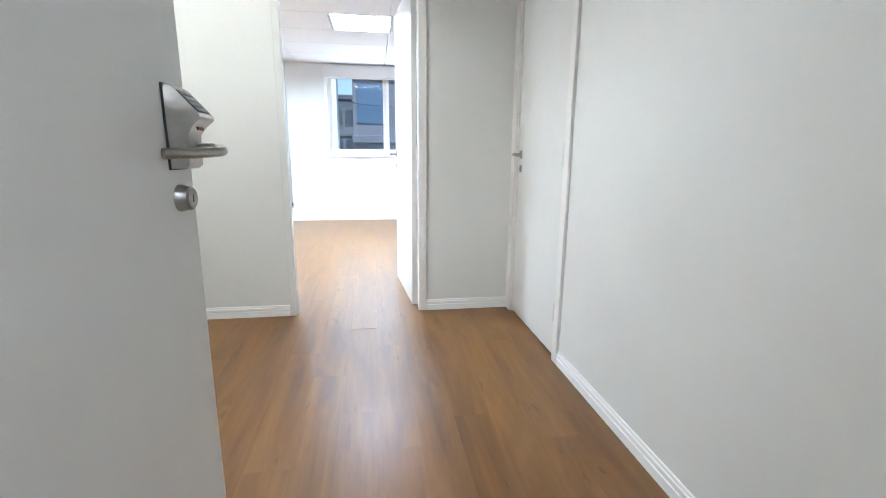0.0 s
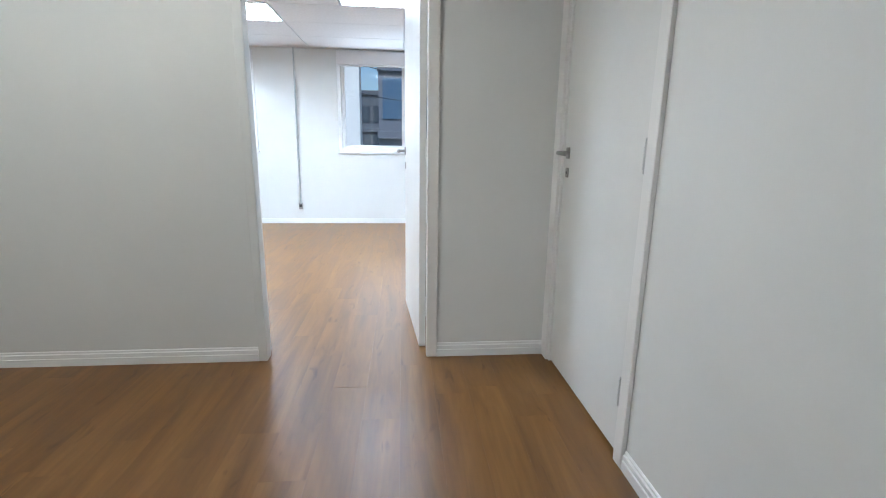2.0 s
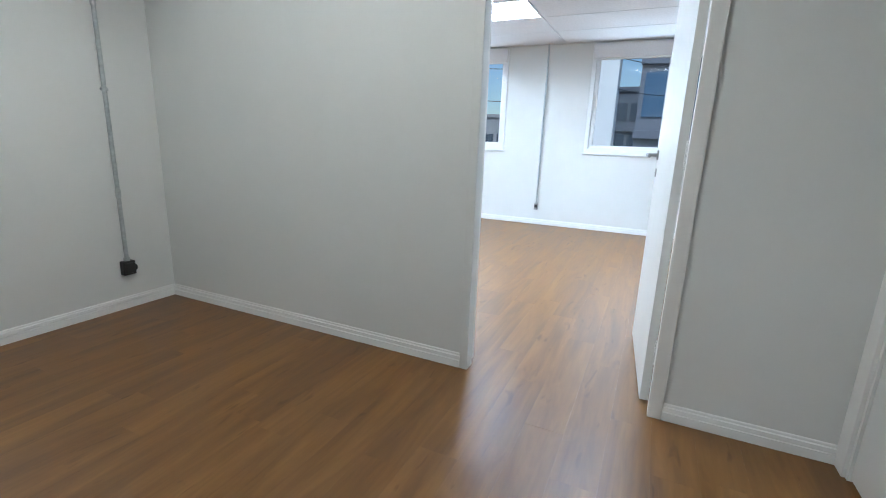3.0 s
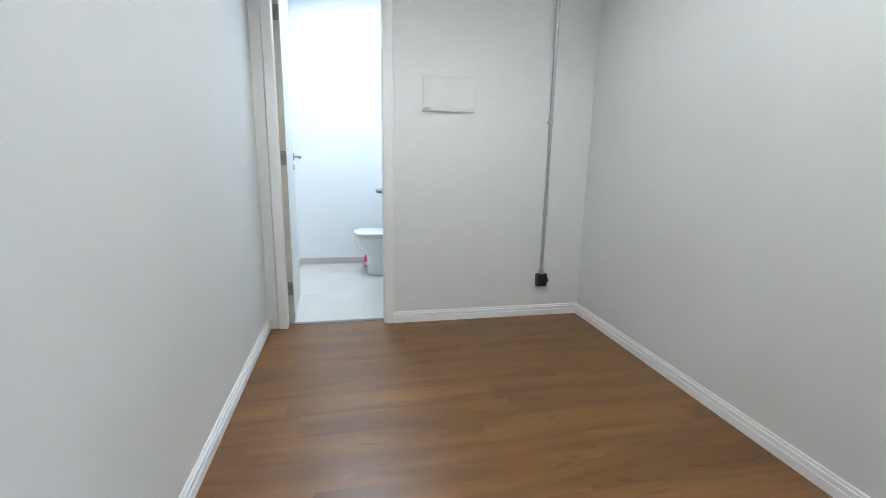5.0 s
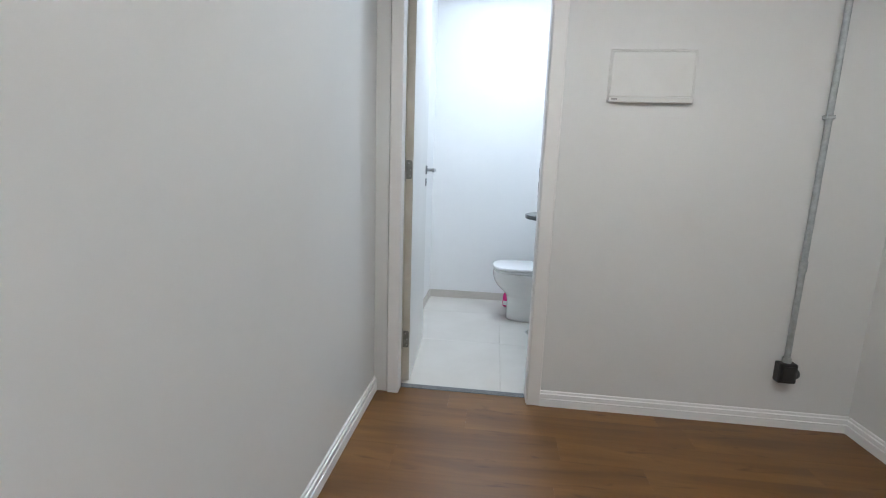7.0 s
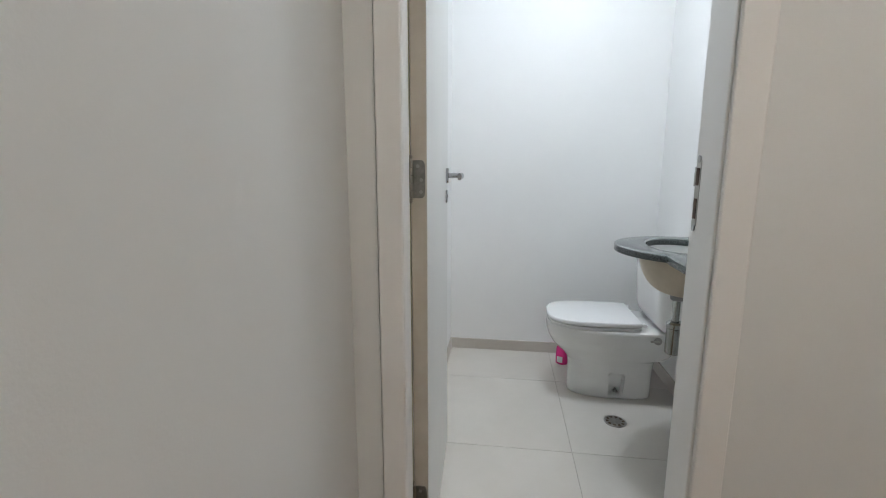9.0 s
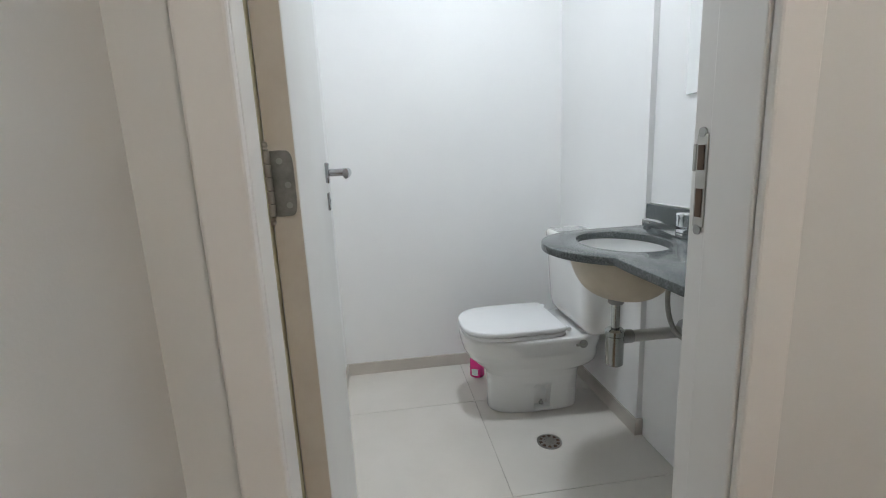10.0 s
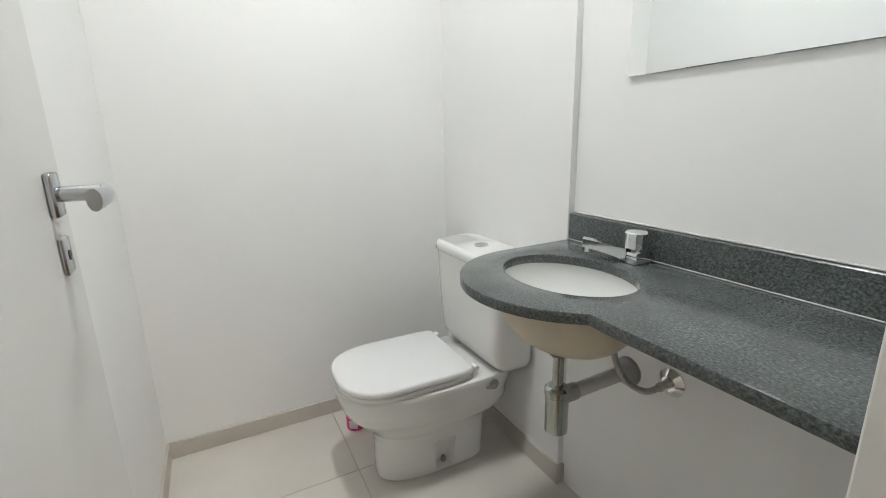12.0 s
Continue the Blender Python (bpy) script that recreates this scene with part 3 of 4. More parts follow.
l4 = new("door_leaf")
l4.parent = d4
l4.matrix_basis = pose(-0.112, BY0 + 0.018, 0, 0, 0, 182.8)
leaf(l4, 0.600, 0.038, DH - 0.012, M_DOOR).matrix_basis = Matrix.Translation((0, 0.039, 0))
part("edge_band", box(-0.0016, 0.001, 0.0022, 0.0372, 0.008, DH - 0.010), M_EDGE, l4, "greyish tan door edge")
lever_set(l4, 0.530, 0.001, 1.050, -1, -1, -0.070, None, 0.084)
for hz in (0.225, 1.048, 1.86):
    hinge(d4, -0.1085, BY0 - 0.021, hz, (0.0, 1), 0.034, material=M_PLATE, barrel=M_NICKEL)
strike = part("strike_plate", box(-0.111, -0.088, BY1 + 0.0016, BY1 + 0.0036, 0.954, 1.090, 0.001, 1), M_NICKEL, d4, "nickel strike plate with two openings")
part("strike_lip", box(-0.118, -0.1115, BY1 + 0.0012, BY1 + 0.0034, 1.036, 1.076, 0.0008, 1), M_NICKEL, strike)
part("latch_hole", box(-0.106, -0.093, BY1 + 0.0004, BY1 + 0.0042, 1.038, 1.074), M_DARK, strike)
part("bolt_hole", box(-0.106, -0.093, BY1 + 0.0004, BY1 + 0.0042, 0.969, 1.011), M_DARK, strike)
for z in (0.950, 1.092):
    part("screw", tube([(-0.0995, BY1 + 0.0004, z), (-0.0995, BY1 + 0.003, z)], 0.0075, 12), M_STEEL, strike)


# ---- keypad lock of the entrance door ----
def keypad_lock():
    """Keypad, lever and deadbolt by the free edge of the entrance leaf."""
    fx = 2.274
    lock = part("keypad_lock", loft([[(fx + d, -2.104 + y, z) for d, y, z in ring] for ring in (
        [(0.000, 0.0, 1.045), (0.000, 0.062, 1.045), (0.028, 0.058, 1.045), (0.028, 0.004, 1.045)],
        [(0.000, 0.0, 1.052), (0.000, 0.066, 1.052), (0.034, 0.062, 1.052), (0.034, 0.004, 1.052)],
        [(0.000, 0.0, 1.115), (0.000, 0.068, 1.115), (0.036, 0.062, 1.115), (0.036, 0.006, 1.115)],
        [(0.000, 0.0, 1.132), (0.000, 0.070, 1.132), (0.046, 0.066, 1.132), (0.046, 0.004, 1.132)],
        [(0.000, 0.0, 1.146), (0.000, 0.070, 1.146), (0.060, 0.067, 1.146), (0.060, 0.003, 1.146)],
        [(0.000, 0.0, 1.156), (0.000, 0.070, 1.156), (0.060, 0.067, 1.154), (0.060, 0.003, 1.154)],
        [(0.000, 0.0, 1.205), (0.000, 0.070, 1.205), (0.018, 0.066, 1.207), (0.018, 0.004, 1.207)],
        [(0.000, 0.003, 1.212), (0.000, 0.067, 1.212), (0.010, 0.063, 1.212), (0.010, 0.007, 1.212)])]), M_NICKEL, d3, "satin nickel keypad lock with lever", True, 50)
    part("back_plate", box(fx, fx + 0.004, -2.107, -2.032, 1.042, 1.215, 0.0015, 1), M_BLACK, lock)
    # keys on the sloping top
    a, b = Vector((fx + 0.060, 0, 1.1545)), Vector((fx + 0.018, 0, 1.2075))
    d = (b - a).normalized()
    n = Vector((d.z, 0, -d.x))
    pad = Matrix((( n.x, 0, d.x, a.x), (0, 1, 0, -2.0695), (n.z, 0, d.z, a.z), (0, 0, 0, 1)))
    part("key_field", moved(box(-0.0008, 0.0009, -0.026, 0.026, 0.006, 0.061, 0.0005, 1), pad), M_BLACK, lock, "dark keypad field")
    for r in range(4):
        for c in range(3):
            y, w = -0.016 + 0.016 * c, 0.014 + 0.0135 * r
            part("key", moved(box(0.0006, 0.0028, y - 0.0062, y + 0.0062, w - 0.0050, w + 0.0050, 0.0008, 1), pad), M_GREYP, lock)
    part("indicator", box(fx + 0.0455, fx + 0.0475, -2.083, -2.056, 1.124, 1.131, 0.0004, 1), M_BLACK, lock)
    for y in (-2.077, -2.070):
        part("indicator_light", box(fx + 0.047, fx + 0.0485, y - 0.0022, y + 0.0022, 1.1255, 1.1297), M_RED, lock, "small red window")
    part("spindle", tube([(fx + 0.030, -2.055, 1.085), (fx + 0.062, -2.055, 1.085)], 0.013, 18), M_STEEL, lock, "", True)
    part("lever", tube([(fx + 0.058, -2.045, 1.086), (fx + 0.080, -2.064, 1.084), (fx + 0.084, -2.098, 1.080), (fx + 0.062, -2.160, 1.077), (fx + 0.034, -2.190, 1.076)], 0.0104, 14), M_STEEL, lock, "brushed steel lever", True)
    dead = part("deadbolt", lathe([(0.0255, 0), (0.0255, 0.006), (0.0235, 0.010), (0.0225, 0.021), (0.019, 0.024)], 30, Matrix.Translation((fx, -2.022, 0.985)) @ Matrix.Rotation(radians(90), 4, 'Y')), M_STEEL, d3, "round satin nickel deadbolt", True)
    part("cylinder_slot", box(fx + 0.0235, fx + 0.0248, -2.0235, -2.0205, 0.978, 0.992), M_BLACK, dead)
    # carried over to the leaf, which stands three degrees off square
    lean = Matrix.Translation((2.3305, -2.04, 0)) @ Matrix.Rotation(radians(-3), 4, 'Z')
    lock.matrix_basis = lean @ Matrix.Translation((0, 0.028, 0.108)) @ Matrix.Diagonal((1, 1, 0.88, 1)) @ Matrix.Translation((-fx, 2.07, 0))
    dead.matrix_basis = lean @ Matrix.Translation((-fx, 2.044, -0.013))
    return lock


M_RED = mat("red_window", (0.45, 0.03, 0.02), 0.3)
keypad_lock()


# ---- windows ----
def window(name, w, sashes):
    """White sliding window with sashes, sill and a rolled blind at the head; opens through the wall at y = YN."""
    x0, x1, z0, z1 = w
    y0, y1 = YN - 0.012, YN + 0.10
    win = thing(name, (x0 + x1) / 2, YN, z0, "white framed sliding window with a rolled blind", "window", kind="structure")
    m = win.matrix_basis.inverted()

    def put(nm, bm, mt, label="", parent=None):
        o = part(nm, moved(bm, m), mt, parent or win, label)
        return o
    f = 0.03
    put("window_frame", box(x0 - 0.02, x0 + f, y0, y1, z0 - 0.02, z1, 0.004, 1), M_VINYLW)
    put("window_frame", box(x1 - f, x1 + 0.02, y0, y1, z0 - 0.02, z1, 0.004, 1), M_VINYLW)
    put("window_frame", box(x0 + f, x1 - f, y0, y1, z0 - 0.02, z0 + 0.035, 0.004, 1), M_VINYLW)
    put("window_frame", box(x0 + f, x1 - f, y0 + 0.03, y1, z1 - 0.06, z1, 0.004, 1), M_VINYLW)
    put("window_sill", box(x0 - 0.03, x1 + 0.03, y0 - 0.012, y0 + 0.01, z0 - 0.045, z0 - 0.0205, 0.004, 1), M_VINYLW)
    step = (x1 - x0 - 2 * f) / sashes
    for i in range(sashes):
        a, b = x0 + f + step * i, x0 + f + step * (i + 1)
        off = 0.02 if i % 2 else 0.052
        s = put("sash", box(a, a + 0.045, YN + off, YN + off + 0.03, z0 + 0.035, z1 - 0.06, 0.003, 1), M_VINYLW)
        for q in (box(b - 0.045, b, YN + off, YN + off + 0.03, z0 + 0.035, z1 - 0.06, 0.003, 1), box(a + 0.045, b - 0.045, YN + off, YN + off + 0.03, z0 + 0.035, z0 + 0.075, 0.003, 1), box(a + 0.045, b - 0.045, YN + off, YN + off + 0.03, z1 - 0.10, z1 - 0.06, 0.003, 1)):
            put("sash_rail", q, M_VINYLW, "", s)
        g = put("pane", box(a + 0.04, b - 0.04, YN + off + 0.012, YN + off + 0.017, z0 + 0.07, z1 - 0.065), M_GLASS, "clear glass pane")
        g.visible_shadow = False
    bl = put("blind", box(x0 - 0.01, x1 + 0.01, YN - 0.050, YN - 0.006, z1 - 0.165, z1 + 0.005, 0.006, 2), M_BLIND, "rolled grey fabric blind")
    put("blind_bar", box(x0 - 0.008, x1 + 0.008, YN - 0.046, YN - 0.014, z1 - 0.185, z1 - 0.1655, 0.006, 2), M_VINYLW, "", bl)
    return win


window("window_1", WIN_R, 2)
window("window_2", WIN_L, 2)


# ---- ceiling lamps ----
def ceiling_light(x, y, tube_mat, label, z=H):
    t = thing("ceiling_light", x, y, z, label, "lamp", "recessed ceiling lights")
    part("pan", box(-0.295, 0.295, -0.295, 0.295, 0.060, 0.070), M_TRIM, t, "white reflector pan")
    for q in (box(-0.30, 0.30, 0.285, 0.30, -0.004, 0.075), box(-0.30, 0.30, -0.30, -0.285, -0.004, 0.075), box(-0.30, -0.285, -0.285, 0.285, -0.004, 0.075), box(0.285, 0.30, -0.285, 0.285, -0.004, 0.075)):
        part("frame", q, M_TRIM, t)
    for k in range(4):
        u = -0.21 + 0.14 * k
        part("lamp_tube", tube([(u, -0.275, 0.032), (u, 0.275, 0.032)], 0.013, 12), tube_mat, t, "lit fluorescent tube")
    for k in range(3):
        u = -0.14 + 0.14 * k
        part("louvre_blade", box(u - 0.006, u + 0.006, -0.284, 0.284, 0.0, 0.014), M_LOUVRE, t)
    for k in range(7):
        v = -0.213 + 0.071 * k
        part("louvre_blade", box(-0.284, 0.284, v - 0.0015, v + 0.0015, 0.002, 0.012), M_LOUVRE, t)
    return t


M_LOUVRE = mat("louvre_aluminium", (0.82, 0.82, 0.83), 0.25, 0.9)
_first = None
for h in LAMPS:
    cx, cy = (h[0] + h[1]) / 2, (h[2] + h[3]) / 2
    if _first is None:
        _first = ceiling_light(cx, cy, M_TUBE, "lit square louvred fluorescent light in tile ceiling")
    else:
        copy_thing(_first, pose(cx, cy, H))
# Foyer lamp: unseen, its kind and place assumed to light the foyer walls
ceiling_light(1.68, -1.05, M_TUBE_F, "lit square louvred light, assumed on the unseen foyer ceiling", HF - 0.09)
# Hall lamp: unseen, added to send light in through the entrance
ceiling_light(2.6, -4.0, M_TUBE_H, "unseen louvred light added on the hall ceiling", HF - 0.09)
bl = thing("ceiling_lamp", -0.85, -1.50, HF, "lit round white glass lamp on the toilet ceiling", "lamp")
part("base", lathe([(0.08, -0.022), (0.085, -0.015), (0.085, 0.0)], 32), M_TRIM, bl, "", True)
# Opaque rim added to keep the bowl's light off the upper walls
part("rim", lathe([(0.1125, -0.0225), (0.1145, -0.052), (0.120, -0.056), (0.130, -0.050), (0.134, -0.0225)], 36), M_TRIM, bl, "", True)
part("shade", lathe([(0.01, -0.038), (0.07, -0.0365), (0.105, -0.032), (0.112, -0.028), (0.10, -0.0235)], 36), M_BOWL, bl, "glowing white glass bowl", True)

# ---- conduits with sockets, breaker panel ----
def conduit(name, x, y, z0, z1, nx, ny, joints, label):
    """Surface pipe down a wall to a socket box; nx, ny: out of the wall."""
    c = thing(name, x, y, 0, label, "conduit")
    px, py = nx * 0.018, ny * 0.018
    part("pipe", tube([(px, py, z0 + 0.05), (px, py, z1)], 0.0115, 16), M_GALV, c, "", True)
    for z in joints:
        part("coupling", lathe([(0.0125, z - 0.022), (0.0145, z - 0.020), (0.0145, z + 0.020), (0.0125, z + 0.022)], 18, Matrix.Translation((px, py, 0))), M_GALV, c, "", True)
    part("collar", lathe([(0.0135, z0 + 0.036), (0.017, z0 + 0.038), (0.017, z0 + 0.058), (0.0135, z0 + 0.062)], 18, Matrix.Translation((px, py, 0))), M_GALV, c, "", True)
    return c


c1 = conduit("conduit", 0.0, -0.293, 0.262, HF, 1, 0, (0.715, 1.75), "galvanised conduit with black socket box on white wall")
sb = part("socket_box", box(0.0, 0.042, -0.036, 0.036, 0.215, 0.302, 0.006, 2), M_BLACK, c1, "black plastic socket box")
part("socket_face", box(0.0425, 0.048, -0.026, 0.026, 0.226, 0.291, 0.004, 2), M_BLACK, sb)
part("socket_side", moved(lathe([(0.020, 0.0), (0.022, 0.003), (0.019, 0.010)], 20), Matrix.Translation((0.022, 0.0362, 0.255)) @ Matrix.Rotation(radians(-90), 4, 'X')), M_BLACK, sb, "", True)
for z in (1.30, 2.25):
    part("clip", box(0.0, 0.031, -0.016, 0.016, z - 0.008, z + 0.008, 0.003, 1), M_GALV, c1)
c2 = conduit("conduit", 1.421, YN, 0.25, H, 0, -1, (1.2,), "galvanised conduit with grey socket on office wall")
sb2 = part("socket_box", box(-0.026, 0.026, -0.042, 0.0, 0.205, 0.292, 0.006, 2), M_GREYP, c2, "grey socket box")
part("socket_face", box(-0.018, 0.018, -0.047, -0.0425, 0.235, 0.275, 0.003, 2), M_BLACK, sb2)

pn = thing("breaker_panel", 0.0, -0.957, 1.455, "flush off-white plastic breaker panel cover on the wall", "electrical panel")
part("cover", box(0.0, 0.004, -0.165, 0.165, -0.110, 0.092, 0.004, 2), M_PANELW, pn)
part("door_flap", box(0.0045, 0.0075, -0.158, 0.158, -0.088, 0.084, 0.004, 2), M_PANELW, pn)
part("lower_rail", box(0.0045, 0.018, -0.162, 0.162, -0.112, -0.0885, 0.004, 2), M_PANELW, pn)
part("nameplate", box(0.0182, 0.0190, -0.152, -0.128, -0.103, -0.096), M_GREYP, pn, "tiny grey nameplate")


# ---- toilet ----
def superring(cx, yf, yb, hw, z, n=64, e=2.8, ef=2.3):
    """A rounded ring, its points evenly spaced."""
    cy, hy = (yf + yb) / 2, (yb - yf) / 2
    fine = []
    for i in range(481):
        a = 2 * math.pi * i / 480
        c, s = math.cos(a), math.sin(a)
        k = ef if s < 0 else e + 1.6
        fine.append((cx + hw * math.copysign(abs(c) ** (2 / k), c), cy + hy * math.copysign(abs(s) ** (2 / k), s)))
    p = np.array(fine)
    run = np.concatenate(([0], np.cumsum(np.hypot(*np.diff(p, axis=0).T))))
    at = np.linspace(0, run[-1], n, endpoint=False)
    return [[float(np.interp(q, run, p[:, 0])), float(np.interp(q, run, p[:, 1])), z] for q in at]


def toilet():
    t = thing("toilet", -1.255, -0.951, 0.0, "white close-coupled ceramic toilet with closed lid", "toilet")
    spec = [  # z, front, back, half width
        (0.000, -0.472, -0.094, 0.088), (0.006, -0.476, -0.092, 0.091), (0.05, -0.476, -0.092, 0.094), (0.10, -0.474, -0.092, 0.100), (0.14, -0.475, -0.092, 0.108),
        (0.175, -0.482, -0.091, 0.120), (0.198, -0.499, -0.088, 0.131), (0.212, -0.514, -0.040, 0.138), (0.225, -0.529, -0.022, 0.143), (0.250, -0.555, -0.016, 0.154), (0.285, -0.575, -0.020, 0.166), (0.320, -0.585, -0.010, 0.172), (0.345, -0.588, -0.006, 0.175), (0.354, -0.586, -0.006, 0.174), (0.358, -0.578, -0.010, 0.167)]
    rings = []
    for (za, *pa), (zb, *pb) in zip(spec, spec[1:]):
        for k in range(5):
            f = k / 5
            v = [p + (q - p) * f for p, q in zip(pa, pb)]
            rings.append(superring(0, v[0], v[1], v[2], za + (zb - za) * f, 140))
    rings.append(superring(0, *spec[-1][1:], spec[-1][0], 140))
    for r in rings:
        for p in r:      # fixing niche low on each side
            u = max(abs(p[1] + 0.262) - 0.027, 0) / 0.007
            w = max(abs(p[2] - 0.072) - 0.048, 0) / 0.010
            d = max(0.0, 1 - max(u, w))
            if abs(p[0]) > 0.05 and d > 0:
                p[0] -= math.copysign(0.030 * min(1, d * 1.3), p[0])
    part("bowl", loft(rings), M_PORC, t, "glazed white ceramic bowl and foot", True, 60)
    for sx in (1, -1):
        part("floor_bolt", lathe([(0.010, 0.0), (0.010, 0.008), (0.006, 0.012), (0.005, 0.018)], 14, Matrix.Translation((sx * 0.078, -0.262, 0.030))), M_STEEL, t)

    def dee(yf, yb, hw, n=40):
        out = []
        for i in range(n + 1):
            a = math.pi + math.pi * i / n
            c, s = math.cos(a), math.sin(a)
            out.append((hw * math.copysign(abs(c) ** 0.72, c), yb - 0.22 + (yb - 0.22 - yf) * -abs(s) ** 0.80))
        out += [(hw * 0.995, yb - 0.05), (hw * 0.96, yb - 0.012), (hw * 0.90, yb), (-hw * 0.90, yb), (-hw * 0.96, yb - 0.012), (-hw * 0.995, yb - 0.05)]
        return out
    part("seat", prism(dee(-0.583, -0.185, 0.169), 0.3605, 0.376, 0.005, 3), M_SEAT, t, "white plastic seat", True, 50)
    lid = part("lid", prism(dee(-0.588, -0.182, 0.172), 0.3775, 0.400, 0.008, 3), M_SEAT, t, "closed white plastic lid", True, 50)
    for sx in (-1, 1):
        part("lid_hinge", tube([(sx * 0.125, -0.170, 0.384), (sx * 0.150, -0.170, 0.384)], 0.010, 14), M_SEAT, lid, "", True)
    # tank
    trings = []
    for z, hw, yf, yb in ((0.3585, 0.176, -0.092, 0.024), (0.365, 0.186, -0.104, 0.028), (0.39, 0.194, -0.122, 0.030), (0.42, 0.197, -0.130, 0.030), (0.55, 0.200, -0.138, 0.030), (0.70, 0.203, -0.144, 0.030), (0.705, 0.203, -0.144, 0.030)):
        r = superring(0, yf, yb, hw, z, 56, 5, 6.5)
        trings.append(r)
    tank = part("tank", loft(trings), M_PORC, t, "white ceramic cistern", True, 50)
    lr = [superring(0, yf, yb, hw, z, 56, 5, 6.5) for z, hw, yf, yb in ((0.7055, 0.204, -0.146, 0.031), (0.710, 0.208, -0.150, 0.031), (0.732, 0.208, -0.150, 0.031), (0.742, 0.200, -0.140, 0.026))]
    part("tank_lid", loft(lr), M_PORC, tank, "", True, 50)
    part("flush_button", lathe([(0.024, 0.742), (0.024, 0.747), (0.020, 0.749)], 24, Matrix.Translation((0, -0.058, 0))), M_CHROME, tank, "round chrome flush button", True)
    side = Matrix.Translation((0.1705, -0.118, 0.325)) @ Matrix.Rotation(radians(90), 4, 'Y')
    cap = part("side_fixing", lathe([(0.0175, 0.0), (0.0165, 0.004), (0.008, 0.006)], 24, side), M_STEEL, t, "dark steel side fixing", True)
    part("fixing_lever", moved(box(-0.004, 0.004, -0.034, 0.006, 0.006, 0.014, 0.002, 2), side), M_NICKEL, cap)
    return t


toilet()


# ---- worktop with basin ----
def counter_outline():
    cx, cy, r = -0.696, -1.140, 0.230
    out = [(-0.1185, YB1 - 0.0005), (-0.936, YB1 - 0.0005), (-0.936, -0.962), (-0.932, -1.052)]
    for i in range(25):
        a = radians(184 + (325 - 184) * i / 24)
        out.append((cx + (r + 0.004) * math.cos(a), cy + r * math.sin(a)))
    for px, py in ((-0.498, -1.2685), (-0.484, -1.2695), (-0.446, -1.272), (-0.30, -1.272), (-0.1185, -1.272)):
        out.append((px, py))
    return list(reversed(out))


BX, BYC, BRX, BRY = -0.696, -1.142, 0.160, 0.120
TOPZ = 0.815
ct = thing("worktop", -0.53, YB1, TOPZ, "grey speckled granite worktop with rounded basin end", "worktop")
_mi = ct.matrix_basis.inverted()
_hole = [(BX + BRX * math.cos(2 * math.pi * i / 48), BYC + BRY * math.sin(2 * math.pi * i / 48)) for i in range(48)]
part("slab", moved(prism(counter_outline(), TOPZ - 0.022, TOPZ, 0.003, 2, _hole), _mi), M_GRANITE, ct, "", True, 30)
part("backsplash", moved(box(-0.937, -0.1185, YB1 - 0.021, YB1 - 0.0008, TOPZ + 0.001, TOPZ + 0.074, 0.002, 1), _mi), M_GRANITE, ct)
part("sealant", moved(box(-0.937, -0.1185, YB1 - 0.0235, YB1 - 0.0205, TOPZ + 0.0003, TOPZ + 0.0028, 0.001, 1), _mi), M_SEALANT, ct, "white sealant line")
part("sealant", moved(box(-0.937, -0.1185, YB1 - 0.008, YB1 - 0.0006, TOPZ + 0.0745, TOPZ + 0.0775, 0.001, 1), _mi), M_SEALANT, ct, "white sealant line")

bs = thing("basin", BX, BYC, TOPZ - 0.022, "white oval ceramic basin set under the granite", "basin")
_in, _out = [], []
for k in range(14):
    f = k / 13
    q, d = math.cos(f * 1.42) ** 0.75, -0.118 * math.sin(f * math.pi / 2)
    _in.append([((BRX + 0.006) * q * math.cos(2 * math.pi * i / 48), (BRY + 0.006) * q * math.sin(2 * math.pi * i / 48), d - 0.001) for i in range(48)])
    _out.append([((BRX + 0.018) * q * math.cos(2 * math.pi * i / 48), (BRY + 0.020) * q * math.sin(2 * math.pi * i / 48), d * 1.20 - 0.001) for i in range(48)])
part("inner_bowl", loft(_in, True, False), M_PORC, bs, "glazed white inside", True, 60)
part("outer_shell", loft(_out, True, False), M_BISQUE, bs, "unglazed beige underside", True, 60)
part("overflow", moved(lathe([(0.007, 0), (0.007, 0.002)], 16), Matrix.Translation((0.150, 0.010, -0.030)) @ Matrix.Rotation(radians(-75), 4, 'Y')), M_BLACK, bs)
part("drain_fitting", lathe([(0.022, -0.1195), (0.024, -0.117), (0.018, -0.116)], 24), M_CHROME, bs, "", True)


def tap():
    t = thing("tap", -0.678, -0.957, TOPZ, "chrome push tap on the granite worktop", "tap")
    part("base", box(-0.026, 0.026, -0.026, 0.026, 0.0, 0.028, 0.004, 2), M_CHROME, t, "", True)
    rings = []
    for f, hw, z0, z1 in ((0.0, 0.019, 0.006, 0.034), (0.3, 0.018, 0.016, 0.039), (0.7, 0.016, 0.026, 0.046), (1.0, 0.0145, 0.031, 0.050)):
        d = 0.020 + 0.095 * f
        c, s = -0.75, -0.66      # spout leads over the basin
        px, py = c * d, s * d
        rings.append([(px - s * hw, py + c * hw, z0), (px + s * hw, py - c * hw, z0), (px + s * hw, py - c * hw, z1), (px - s * hw, py + c * hw, z1)])
    part("spout", loft(rings), M_CHROME, t)
    part("aerator", lathe([(0.010, 0.018), (0.012, 0.019), (0.012, 0.031)], 18, Matrix.Translation((-0.75 * 0.104, -0.66 * 0.104, 0))), M_CHROME, t, "", True)
    part("push_knob", lathe([(0.017, 0.0285), (0.023, 0.034), (0.024, 0.060), (0.025, 0.068), (0.023, 0.071), (0.004, 0.072)], 30), M_CHROME, t, "", True)
    return t


